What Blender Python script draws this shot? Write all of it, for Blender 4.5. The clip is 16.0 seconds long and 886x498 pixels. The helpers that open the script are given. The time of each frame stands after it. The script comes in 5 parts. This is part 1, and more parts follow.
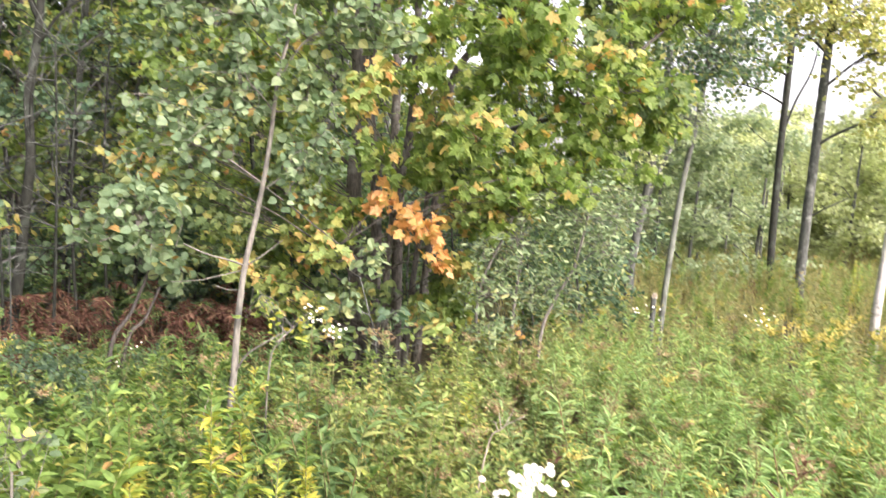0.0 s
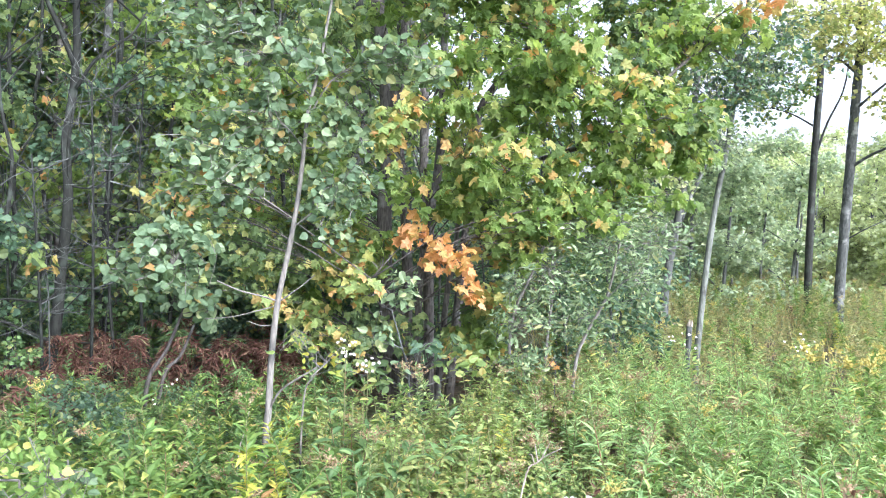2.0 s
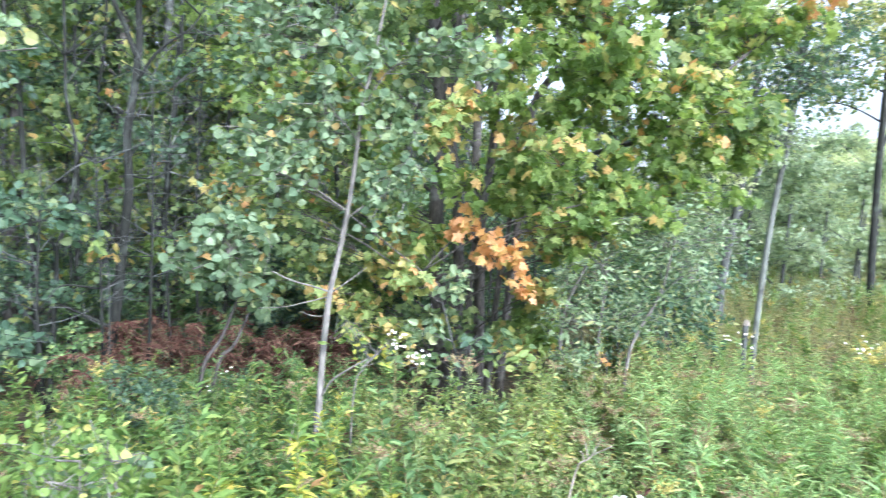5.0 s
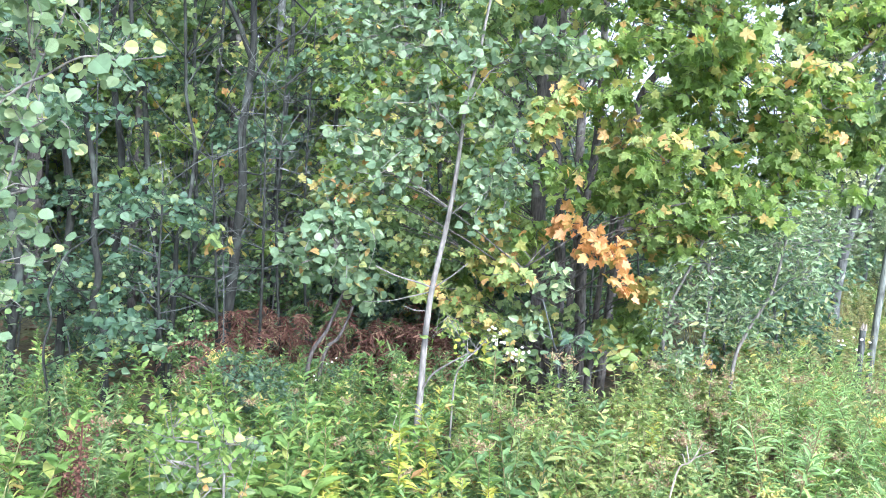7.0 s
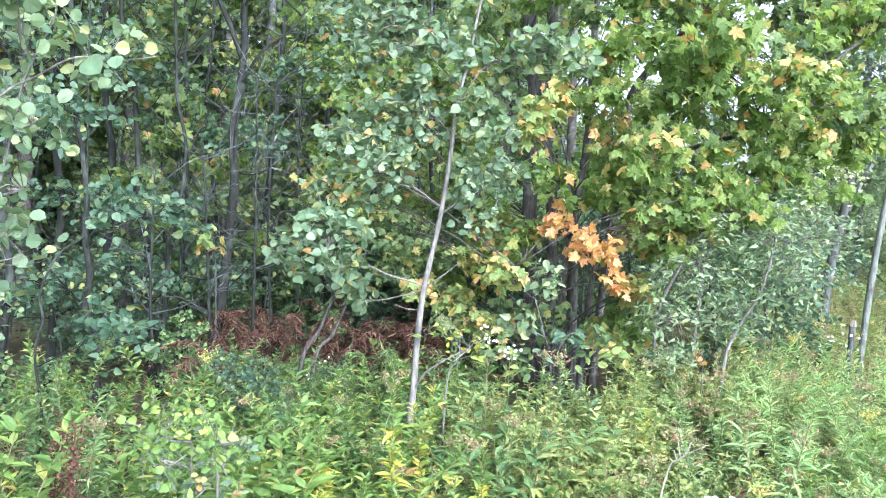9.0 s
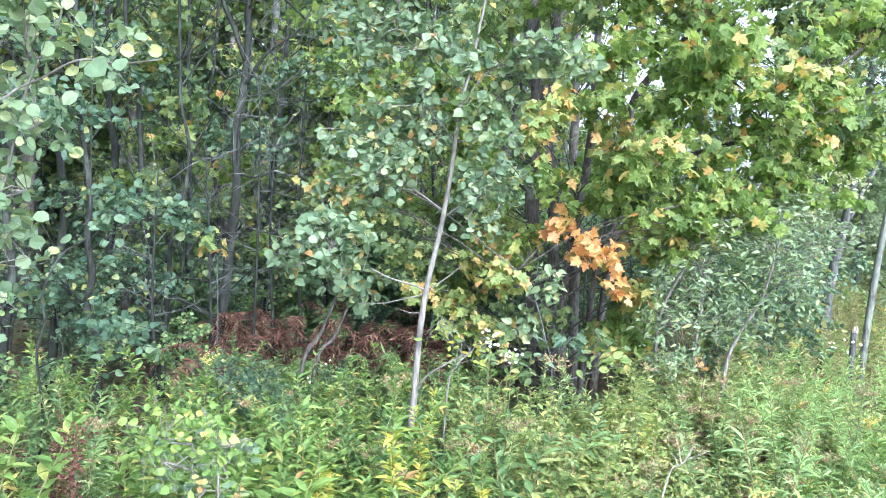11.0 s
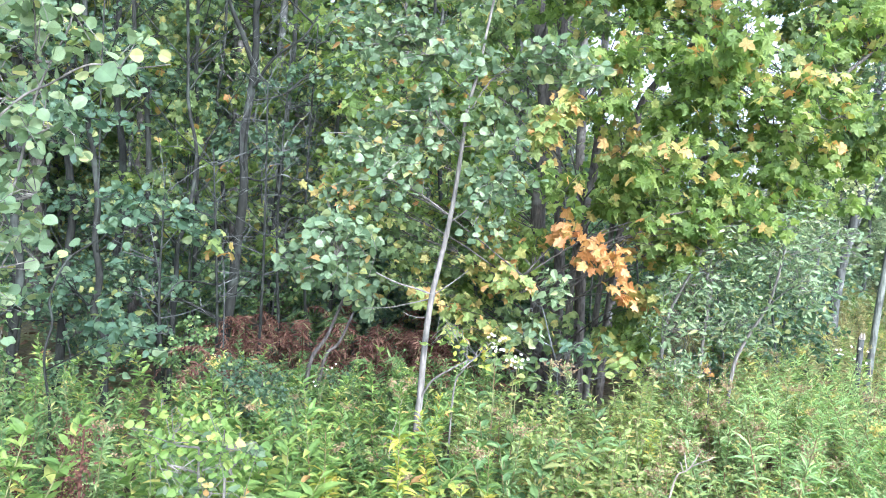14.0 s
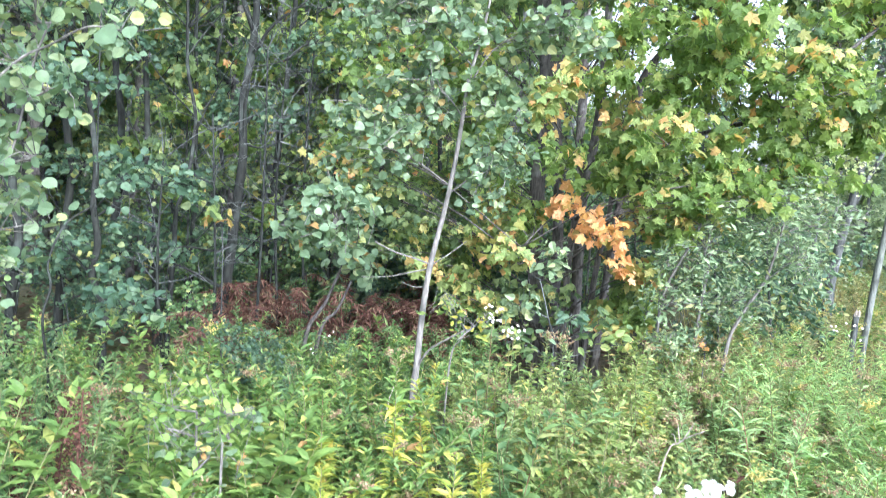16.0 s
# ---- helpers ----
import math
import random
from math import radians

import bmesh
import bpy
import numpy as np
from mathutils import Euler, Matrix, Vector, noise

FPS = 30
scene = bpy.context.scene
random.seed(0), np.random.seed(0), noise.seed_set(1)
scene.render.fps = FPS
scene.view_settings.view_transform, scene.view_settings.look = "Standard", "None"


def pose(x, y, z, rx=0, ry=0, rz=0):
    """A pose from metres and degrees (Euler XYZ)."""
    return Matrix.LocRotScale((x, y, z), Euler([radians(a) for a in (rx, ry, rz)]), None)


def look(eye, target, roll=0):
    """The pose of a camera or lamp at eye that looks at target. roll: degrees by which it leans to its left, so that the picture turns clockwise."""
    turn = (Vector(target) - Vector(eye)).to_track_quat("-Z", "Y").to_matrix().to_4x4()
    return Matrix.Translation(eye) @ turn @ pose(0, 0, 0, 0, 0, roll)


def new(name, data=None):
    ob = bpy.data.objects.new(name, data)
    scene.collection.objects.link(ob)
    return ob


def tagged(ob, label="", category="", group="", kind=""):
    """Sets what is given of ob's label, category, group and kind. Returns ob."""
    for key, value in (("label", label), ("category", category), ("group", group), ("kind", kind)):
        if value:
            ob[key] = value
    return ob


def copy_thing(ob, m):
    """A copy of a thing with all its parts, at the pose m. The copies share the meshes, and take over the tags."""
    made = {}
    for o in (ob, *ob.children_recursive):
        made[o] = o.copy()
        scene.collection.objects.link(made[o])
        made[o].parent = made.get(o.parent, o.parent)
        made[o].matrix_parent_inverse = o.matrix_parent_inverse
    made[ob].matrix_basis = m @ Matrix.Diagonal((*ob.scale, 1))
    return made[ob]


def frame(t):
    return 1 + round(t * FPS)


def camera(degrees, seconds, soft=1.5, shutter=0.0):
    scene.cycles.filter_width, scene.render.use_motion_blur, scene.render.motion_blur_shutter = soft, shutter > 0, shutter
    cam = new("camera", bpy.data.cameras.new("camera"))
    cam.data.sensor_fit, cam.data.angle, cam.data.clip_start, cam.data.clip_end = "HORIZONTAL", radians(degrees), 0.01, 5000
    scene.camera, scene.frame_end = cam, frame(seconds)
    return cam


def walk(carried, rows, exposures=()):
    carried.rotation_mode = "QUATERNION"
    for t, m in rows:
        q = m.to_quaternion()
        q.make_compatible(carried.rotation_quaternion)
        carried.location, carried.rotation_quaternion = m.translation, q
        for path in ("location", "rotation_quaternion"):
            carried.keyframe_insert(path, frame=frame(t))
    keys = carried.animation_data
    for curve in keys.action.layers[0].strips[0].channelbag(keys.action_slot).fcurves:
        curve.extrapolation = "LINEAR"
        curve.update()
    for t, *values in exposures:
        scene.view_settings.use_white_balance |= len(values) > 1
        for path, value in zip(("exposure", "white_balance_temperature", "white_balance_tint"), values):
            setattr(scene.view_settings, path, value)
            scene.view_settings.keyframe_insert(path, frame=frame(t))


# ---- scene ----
cam = camera(57.0, 16.0, 1.0, 0.6)
PATH = [
    (0.0, 0.002, -0.005, 1.652, -1.38, -5.15, -3.13),
    (0.5, 0.006, 0.009, 1.649, 0.47, -3.64, -2.90),
    (1.0, 0.003, 0.002, 1.646, 1.21, -4.51, -1.93),
    (1.5, -0.001, 0.008, 1.648, 1.13, -2.41, -1.13),
    (2.0, -0.000, -0.002, 1.651, 0.67, -2.99, -1.69),
    (2.5, 0.001, -0.004, 1.652, 0.51, -3.17, -1.93),
    (3.0, 0.004, 0.014, 1.648, 0.93, -3.37, -2.31),
    (3.5, -0.000, 0.000, 1.650, 0.00, -3.00, -2.50),
    (4.0, 0.000, 0.002, 1.649, 0.13, -3.20, -2.31),
    (4.5, -0.000, 0.001, 1.651, 1.12, -3.29, -2.39),
    (5.0, -0.004, 0.004, 1.650, 4.29, -3.57, -2.34),
    (5.2, -0.008, 0.005, 1.649, 6.15, -3.64, -2.33),
    (5.8, -0.008, -0.006, 1.653, 9.90, -3.86, -2.42),
    (6.4, -0.004, -0.020, 1.658, 11.25, -4.10, -2.52),
    (7.3, 0.002, -0.038, 1.663, 11.45, -4.26, -2.61),
    (7.5, 0.001, -0.039, 1.663, 11.37, -4.26, -2.63),
    (8.0, 0.002, -0.041, 1.662, 11.43, -4.14, -2.38),
    (8.5, 0.002, -0.046, 1.665, 10.97, -4.02, -2.50),
    (9.0, 0.003, -0.044, 1.664, 10.86, -4.31, -2.36),
    (10.2, 0.003, -0.047, 1.665, 10.95, -4.18, -2.56),
    (11.5, 0.003, -0.049, 1.665, 11.03, -4.04, -2.76),
    (12.0, 0.003, -0.051, 1.666, 11.08, -4.11, -2.72),
    (12.5, 0.002, -0.050, 1.667, 11.39, -4.39, -2.81),
    (13.0, 0.001, -0.046, 1.665, 11.82, -4.90, -2.77),
    (13.5, 0.003, -0.048, 1.666, 11.46, -4.39, -2.77),
    (14.0, 0.002, -0.053, 1.668, 11.44, -3.80, -2.96),
    (14.5, 0.003, -0.056, 1.668, 11.41, -3.50, -3.09),
    (15.0, 0.003, -0.055, 1.668, 11.10, -3.73, -3.17),
    (15.5, 0.000, -0.057, 1.669, 11.32, -4.13, -3.13),
    (16.0, -0.001, -0.056, 1.666, 11.38, -5.86, -3.96),
]
walk(cam, [(t, pose(x, y, z, 90 + pitch, roll, yaw)) for t, x, y, z, yaw, pitch, roll in PATH],
     [(0.0, 1.90, 6860, 23), (0.5, 1.90, 6260, 20), (1.0, 1.93, 6160, 21), (1.5, 1.94, 5710, 19), (2.0, 1.97, 5610, 19), (3.5, 1.97, 5410, 18), (5.0, 1.97, 5360, 17), (7.3, 2.12, 5340, 17), (16.0, 2.12, 5390, 17)])

# ---- light ----
SUN_AZ, SUN_EL = 142.0, 35.0          # degrees clockwise from +y, degrees up
world = bpy.data.worlds.new("sky")
scene.world = world
world.use_nodes = True
wn, wl = world.node_tree.nodes, world.node_tree.links
wn.clear()
sky = wn.new("ShaderNodeTexSky")
sky.sky_type, sky.sun_disc = "NISHITA", False
sky.sun_elevation, sky.sun_rotation = radians(SUN_EL), radians(SUN_AZ)
sky.air_density, sky.dust_density, sky.ozone_density = 1.0, 4.0, 1.0
pale = wn.new("ShaderNodeHueSaturation")
pale.inputs["Saturation"].default_value = 0.4
wbg = wn.new("ShaderNodeBackground")
wbg.inputs["Strength"].default_value = 0.15
wout = wn.new("ShaderNodeOutputWorld")
wl.new(sky.outputs[0], pale.inputs["Color"])
wl.new(pale.outputs[0], wbg.inputs["Color"])
wl.new(wbg.outputs[0], wout.inputs["Surface"])

sun = new("sun", bpy.data.lights.new("sun", "SUN"))
sun.data.energy, sun.data.angle, sun.data.color = 0.9, radians(24), (1.0, 0.95, 0.86)
sun_way = Vector((math.sin(radians(SUN_AZ)) * math.cos(radians(SUN_EL)),
                  math.cos(radians(SUN_AZ)) * math.cos(radians(SUN_EL)), math.sin(radians(SUN_EL))))
sun.matrix_world = look(tuple(sun_way * 40), (0, 0, 0))


# ---- materials ----
def shader(name):
    m = bpy.data.materials.new(name)
    m.use_nodes = True
    n, l = m.node_tree.nodes, m.node_tree.links
    n.clear()
    return m, n, l, n.new("ShaderNodeOutputMaterial")


def ramp(n, stops):
    r = n.new("ShaderNodeValToRGB")
    e = r.color_ramp.elements
    while len(e) < len(stops):
        e.new(0.5)
    for k, (p, c) in zip(e, stops):
        k.position, k.color = p, (*c, 1)
    return r


def leaf_material(name, stops, rough=0.5, thin=0.3, spots=0.25, grey=0.16):
    """Leaf: a colour drawn for each leaf, blotches on it, gloss above and light shining through."""
    m, n, l, out = shader(name)
    info, geo = n.new("ShaderNodeObjectInfo"), n.new("ShaderNodeNewGeometry")
    add, fr = n.new("ShaderNodeMath"), n.new("ShaderNodeMath")
    add.operation, fr.operation = "ADD", "FRACT"
    l.new(info.outputs["Random"], add.inputs[0])
    l.new(geo.outputs["Random Per Island"], add.inputs[1])
    l.new(add.outputs[0], fr.inputs[0])
    r = ramp(n, [(p, tuple((1 - grey) * c + grey * (0.25 * k[0] + 0.6 * k[1] + 0.15 * k[2]) for c in k)) for p, k in stops])
    l.new(fr.outputs[0], r.inputs[0])
    co, tex = n.new("ShaderNodeTexCoord"), n.new("ShaderNodeTexNoise")
    tex.inputs["Scale"].default_value, tex.inputs["Detail"].default_value = 38.0, 3.0
    l.new(co.outputs["Object"], tex.inputs["Vector"])
    spot = ramp(n, [(0.3, (1 - spots,) * 3), (0.7, (1 + spots * 0.6,) * 3)])
    l.new(tex.outputs[0], spot.inputs[0])
    mul = n.new("ShaderNodeMix")
    mul.data_type, mul.blend_type = "RGBA", "MULTIPLY"
    mul.inputs["Factor"].default_value = 1.0
    l.new(r.outputs[0], mul.inputs["A"])
    l.new(spot.outputs[0], mul.inputs["B"])
    p, tr, mix = n.new("ShaderNodeBsdfPrincipled"), n.new("ShaderNodeBsdfTranslucent"), n.new("ShaderNodeMixShader")
    p.inputs["Roughness"].default_value = rough + 0.06
    p.inputs["Specular IOR Level"].default_value = 0.32
    l.new(mul.outputs["Result"], p.inputs["Base Color"])
    warm = n.new("ShaderNodeMix")
    warm.data_type, warm.blend_type = "RGBA", "MULTIPLY"
    warm.inputs["Factor"].default_value = 1.0
    warm.inputs["B"].default_value = (1.4, 1.4, 0.85, 1)
    l.new(mul.outputs["Result"], warm.inputs["A"])
    l.new(warm.outputs["Result"], tr.inputs["Color"])
    mix.inputs[0].default_value = thin
    l.new(p.outputs[0], mix.inputs[1])
    l.new(tr.outputs[0], mix.inputs[2])
    l.new(mix.outputs[0], out.inputs[0])
    return m


def bark_material(name, dark, light, patch, amount=0.5, scale=1.0):
    """Bark: furrows along the stem, lichen patches, fine relief."""
    m, n, l, out = shader(name)
    co, mp = n.new("ShaderNodeTexCoord"), n.new("ShaderNodeMapping")
    mp.inputs["Scale"].default_value = (scale, scale, scale * 0.22)
    l.new(co.outputs["Object"], mp.inputs[0])
    grain, blot = n.new("ShaderNodeTexNoise"), n.new("ShaderNodeTexNoise")
    grain.inputs["Scale"].default_value, grain.inputs["Detail"].default_value = 70.0, 6.0
    blot.inputs["Scale"].default_value, blot.inputs["Detail"].default_value = 9.0, 4.0
    l.new(mp.outputs[0], grain.inputs["Vector"])
    l.new(co.outputs["Object"], blot.inputs["Vector"])
    a, b = ramp(n, [(0.35, dark), (0.65, light)]), ramp(n, [(0.62 - 0.25 * amount, (0, 0, 0)), (0.68, (1, 1, 1))])
    l.new(grain.outputs[0], a.inputs[0])
    l.new(blot.outputs[0], b.inputs[0])
    mix = n.new("ShaderNodeMix")
    mix.data_type = "RGBA"
    l.new(b.outputs[0], mix.inputs["Factor"])
    l.new(a.outputs[0], mix.inputs["A"])
    mix.inputs["B"].default_value = (*patch, 1)
    p, bump = n.new("ShaderNodeBsdfPrincipled"), n.new("ShaderNodeBump")
    p.inputs["Roughness"].default_value = 0.85
    bump.inputs["Strength"].default_value, bump.inputs["Distance"].default_value = 0.6, 0.01
    l.new(grain.outputs[0], bump.inputs["Height"])
    l.new(bump.outputs[0], p.inputs["Normal"])
    l.new(mix.outputs["Result"], p.inputs["Base Color"])
    l.new(p.outputs[0], out.inputs[0])
    return m


ASPEN = leaf_material("aspen_leaf", [(0, (0.09, 0.165, 0.078)), (0.5, (0.15, 0.25, 0.118)), (0.85, (0.235, 0.335, 0.168)), (0.95, (0.33, 0.38, 0.11)), (1, (0.40, 0.21, 0.05))], 0.42, 0.3)
ASPEN_PALE = leaf_material("pale_aspen_leaf", [(0, (0.10, 0.185, 0.085)), (0.5, (0.17, 0.27, 0.115)), (0.85, (0.245, 0.345, 0.16)), (1, (0.40, 0.40, 0.11))], 0.42, 0.35)
ALDER = leaf_material("alder_leaf", [(0, (0.055, 0.125, 0.072)), (0.5, (0.105, 0.205, 0.112)), (0.88, (0.17, 0.275, 0.14)), (1, (0.36, 0.38, 0.08))], 0.48, 0.4)
MAPLE = leaf_material("maple_leaf", [(0, (0.105, 0.195, 0.036)), (0.45, (0.195, 0.315, 0.06)), (0.88, (0.33, 0.445, 0.10)), (0.96, (0.48, 0.42, 0.10)), (1, (0.60, 0.30, 0.08))], 0.42, 0.6)
MAPLE_ORANGE = leaf_material("orange_maple_leaf", [(0, (0.36, 0.33, 0.07)), (0.25, (0.58, 0.34, 0.07)), (0.6, (0.66, 0.31, 0.08)), (1, (0.70, 0.37, 0.14))], 0.45, 0.4)
MAPLE_YELLOW = leaf_material("yellowing_maple_leaf", [(0, (0.18, 0.29, 0.06)), (0.45, (0.30, 0.40, 0.10)), (0.75, (0.46, 0.42, 0.09)), (1, (0.62, 0.32, 0.10))], 0.45, 0.4)
WILLOW = leaf_material("willow_leaf", [(0, (0.11, 0.195, 0.085)), (0.5, (0.19, 0.295, 0.13)), (0.9, (0.285, 0.39, 0.185)), (1, (0.40, 0.42, 0.15))], 0.52, 0.3)
YELLOW_TOP = leaf_material("yellow_crown_leaf", [(0, (0.28, 0.36, 0.10)), (0.5, (0.44, 0.48, 0.15)), (1, (0.60, 0.54, 0.22))], 0.5, 0.45)
WOODS = leaf_material("woodland_leaf", [(0, (0.08, 0.15, 0.06)), (0.5, (0.16, 0.26, 0.09)), (0.85, (0.27, 0.36, 0.11)), (1, (0.46, 0.40, 0.09))], 0.5, 0.5)
# next two leaf colours are paled to carry distance haze and sunlight
HAZY_SUNLIT = leaf_material("hazy_sunlit_leaf", [(0, (0.34, 0.42, 0.21)), (0.5, (0.50, 0.58, 0.31)), (1, (0.60, 0.66, 0.40))], 0.5, 0.5)
HAZED = leaf_material("hazed_tree_leaf", [(0, (0.21, 0.31, 0.185)), (0.5, (0.33, 0.44, 0.265)), (1, (0.45, 0.54, 0.345))], 0.5, 0.45)
HERB = leaf_material("goldenrod_leaf", [(0, (0.085, 0.165, 0.038)), (0.5, (0.155, 0.265, 0.062)), (0.85, (0.25, 0.365, 0.09)), (0.95, (0.42, 0.44, 0.10)), (1, (0.42, 0.24, 0.10))], 0.5, 0.3, 0.25, 0.03)
HERB_LIGHT = leaf_material("light_herb_leaf", [(0, (0.10, 0.19, 0.045)), (0.5, (0.17, 0.285, 0.065)), (0.9, (0.27, 0.38, 0.09)), (1, (0.48, 0.44, 0.12))], 0.5, 0.35, 0.25, 0.04)
MINT = leaf_material("mint_herb_leaf", [(0, (0.19, 0.335, 0.115)), (0.5, (0.295, 0.47, 0.17)), (0.88, (0.42, 0.575, 0.23)), (1, (0.58, 0.55, 0.17))], 0.5, 0.38, 0.25, 0.06)
HERB_YELLOW = leaf_material("yellow_herb_leaf", [(0, (0.22, 0.32, 0.05)), (0.6, (0.42, 0.47, 0.075)), (1, (0.56, 0.45, 0.09))], 0.5, 0.35, 0.25, 0.03)
HERB_EMERALD = leaf_material("emerald_herb_leaf", [(0, (0.07, 0.145, 0.045)), (0.5, (0.12, 0.225, 0.07)), (0.9, (0.20, 0.32, 0.095)), (1, (0.36, 0.36, 0.11))], 0.48, 0.3, 0.25, 0.1)
OLIVE = leaf_material("olive_meadow_leaf", [(0, (0.15, 0.19, 0.07)), (0.5, (0.27, 0.31, 0.11)), (0.85, (0.40, 0.40, 0.14)), (1, (0.42, 0.28, 0.12))], 0.6, 0.3)
SPIREA = leaf_material("spirea_leaf", [(0, (0.14, 0.22, 0.06)), (0.5, (0.24, 0.33, 0.095)), (0.85, (0.36, 0.43, 0.14)), (1, (0.46, 0.36, 0.12))], 0.5, 0.35, 0.25, 0.03)
RUST = leaf_material("rusty_frond", [(0, (0.075, 0.030, 0.020)), (0.5, (0.16, 0.070, 0.042)), (0.9, (0.25, 0.14, 0.085)), (1, (0.24, 0.22, 0.09))], 0.75, 0.15)
SALMON = leaf_material("faded_plume", [(0, (0.26, 0.15, 0.08)), (0.5, (0.36, 0.25, 0.13)), (1, (0.42, 0.36, 0.18))], 0.8, 0.2)
GOLD = leaf_material("gold_plume", [(0, (0.42, 0.36, 0.06)), (1, (0.62, 0.52, 0.10))], 0.8, 0.2)
PETAL = leaf_material("white_petal", [(0, (0.72, 0.72, 0.70)), (1, (0.85, 0.84, 0.80))], 0.6, 0.25, 0.05)
SAGE = leaf_material("sage_herb_leaf", [(0, (0.14, 0.235, 0.085)), (0.5, (0.22, 0.335, 0.125)), (0.9, (0.32, 0.43, 0.165)), (1, (0.44, 0.36, 0.14))], 0.55, 0.35, 0.25, 0.1)
MEADOW = leaf_material("meadow_blade", [(0, (0.20, 0.19, 0.06)), (0.5, (0.36, 0.32, 0.10)), (1, (0.48, 0.40, 0.16))], 0.6, 0.3)
LITTER = leaf_material("leaf_litter", [(0, (0.06, 0.035, 0.02)), (0.6, (0.14, 0.08, 0.045)), (1, (0.24, 0.14, 0.06))], 0.8, 0.05)
BARK_PALE = bark_material("pale_sapling_bark", (0.12, 0.115, 0.10), (0.25, 0.24, 0.21), (0.085, 0.088, 0.078), 0.5)
BARK_GREY = bark_material("grey_bark", (0.035, 0.040, 0.036), (0.10, 0.110, 0.10), (0.22, 0.235, 0.22), 0.35)
BARK_DARK = bark_material("dark_bark", (0.042, 0.038, 0.033), (0.135, 0.124, 0.108), (0.18, 0.18, 0.165), 0.25)
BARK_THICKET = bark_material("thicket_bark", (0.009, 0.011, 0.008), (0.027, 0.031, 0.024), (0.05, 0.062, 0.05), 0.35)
BARK_WHITE = bark_material("white_bark", (0.42, 0.42, 0.40), (0.62, 0.61, 0.58), (0.12, 0.115, 0.11), 0.3)
BARK_BIRCH = bark_material("birch_bark", (0.095, 0.11, 0.09), (0.20, 0.222, 0.19), (0.05, 0.055, 0.048), 0.5)
STEM = bark_material("herb_stem", (0.13, 0.15, 0.06), (0.24, 0.24, 0.10), (0.22, 0.11, 0.06), 0.4, 2.0)
DEADWOOD = bark_material("dead_wood", (0.26, 0.22, 0.17), (0.46, 0.41, 0.34), (0.16, 0.14, 0.11), 0.3)


def ground_material():
    m, n, l, out = shader("forest_soil")
    co, a, b = n.new("ShaderNodeTexCoord"), n.new("ShaderNodeTexNoise"), n.new("ShaderNodeTexNoise")
    a.inputs["Scale"].default_value, a.inputs["Detail"].default_value = 22.0, 8.0
    b.inputs["Scale"].default_value, b.inputs["Detail"].default_value = 1.1, 9.0
    l.new(co.outputs["Object"], a.inputs["Vector"])
    l.new(co.outputs["Object"], b.inputs["Vector"])
    soil = ramp(n, [(0.3, (0.028, 0.022, 0.015)), (0.55, (0.075, 0.056, 0.036)), (0.75, (0.13, 0.10, 0.06))])
    grass = ramp(n, [(0.3, (0.05, 0.065, 0.02)), (0.7, (0.15, 0.16, 0.055))])
    l.new(a.outputs[0], soil.inputs[0])
    l.new(a.outputs[0], grass.inputs[0])
    where = ramp(n, [(0.36, (0, 0, 0)), (0.6, (0.9, 0.9, 0.9))])
    l.new(b.outputs[0], where.inputs[0])
    mix = n.new("ShaderNodeMix")
    mix.data_type = "RGBA"
    l.new(where.outputs[0], mix.inputs["Factor"])
    l.new(soil.outputs[0], mix.inputs["A"])
    l.new(grass.outputs[0], mix.inputs["B"])
    p, bump = n.new("ShaderNodeBsdfPrincipled"), n.new("ShaderNodeBump")
    p.inputs["Roughness"].default_value = 0.95
    bump.inputs["Distance"].default_value = 0.03
    l.new(a.outputs[0], bump.inputs["Height"])
    l.new(bump.outputs[0], p.inputs["Normal"])
    l.new(mix.outputs["Result"], p.inputs["Base Color"])
    l.new(p.outputs[0], out.inputs[0])
    return m


# ---- mesh tools ----
def mesh_of(name, v, f, material, smooth=False):
    v, f = np.asarray(v, np.float32).reshape(-1, 3), np.asarray(f, np.int32).reshape(-1, 3)
    me = bpy.data.meshes.new(name)
    me.vertices.add(len(v))
    me.vertices.foreach_set("co", v.ravel())
    me.loops.add(f.size)
    me.loops.foreach_set("vertex_index", f.ravel())
    me.polygons.add(len(f))
    me.polygons.foreach_set("loop_start", np.arange(0, f.size, 3, dtype=np.int32))
    me.polygons.foreach_set("use_smooth", np.full(len(f), smooth))
    me.materials.append(material)
    me.update(calc_edges=True)
    return me


class Geo:
    """Vertices and triangles gathered piece by piece."""

    def __init__(self):
        self.v, self.f, self.n = [], [], 0

    def add(self, v, f):
        self.v.append(v)
        self.f.append(np.asarray(f) + self.n)
        self.n += len(v)

    def arrays(self):
        return (np.concatenate(self.v), np.concatenate(self.f)) if self.v else (np.zeros((0, 3)), np.zeros((0, 3), int))


def part(name, geo, material, parent, label="", smooth=False, kind=""):
    v, f = geo.arrays() if isinstance(geo, Geo) else geo
    ob = new(name, mesh_of(name, v, f, material, smooth))
    ob.parent = parent
    return tagged(ob, label, "", "", kind)


def thing(name, at, label, category, group=""):
    ob = new(name)
    ob.empty_display_size = 0.1
    ob.location = at
    return tagged(ob, label, category, group)


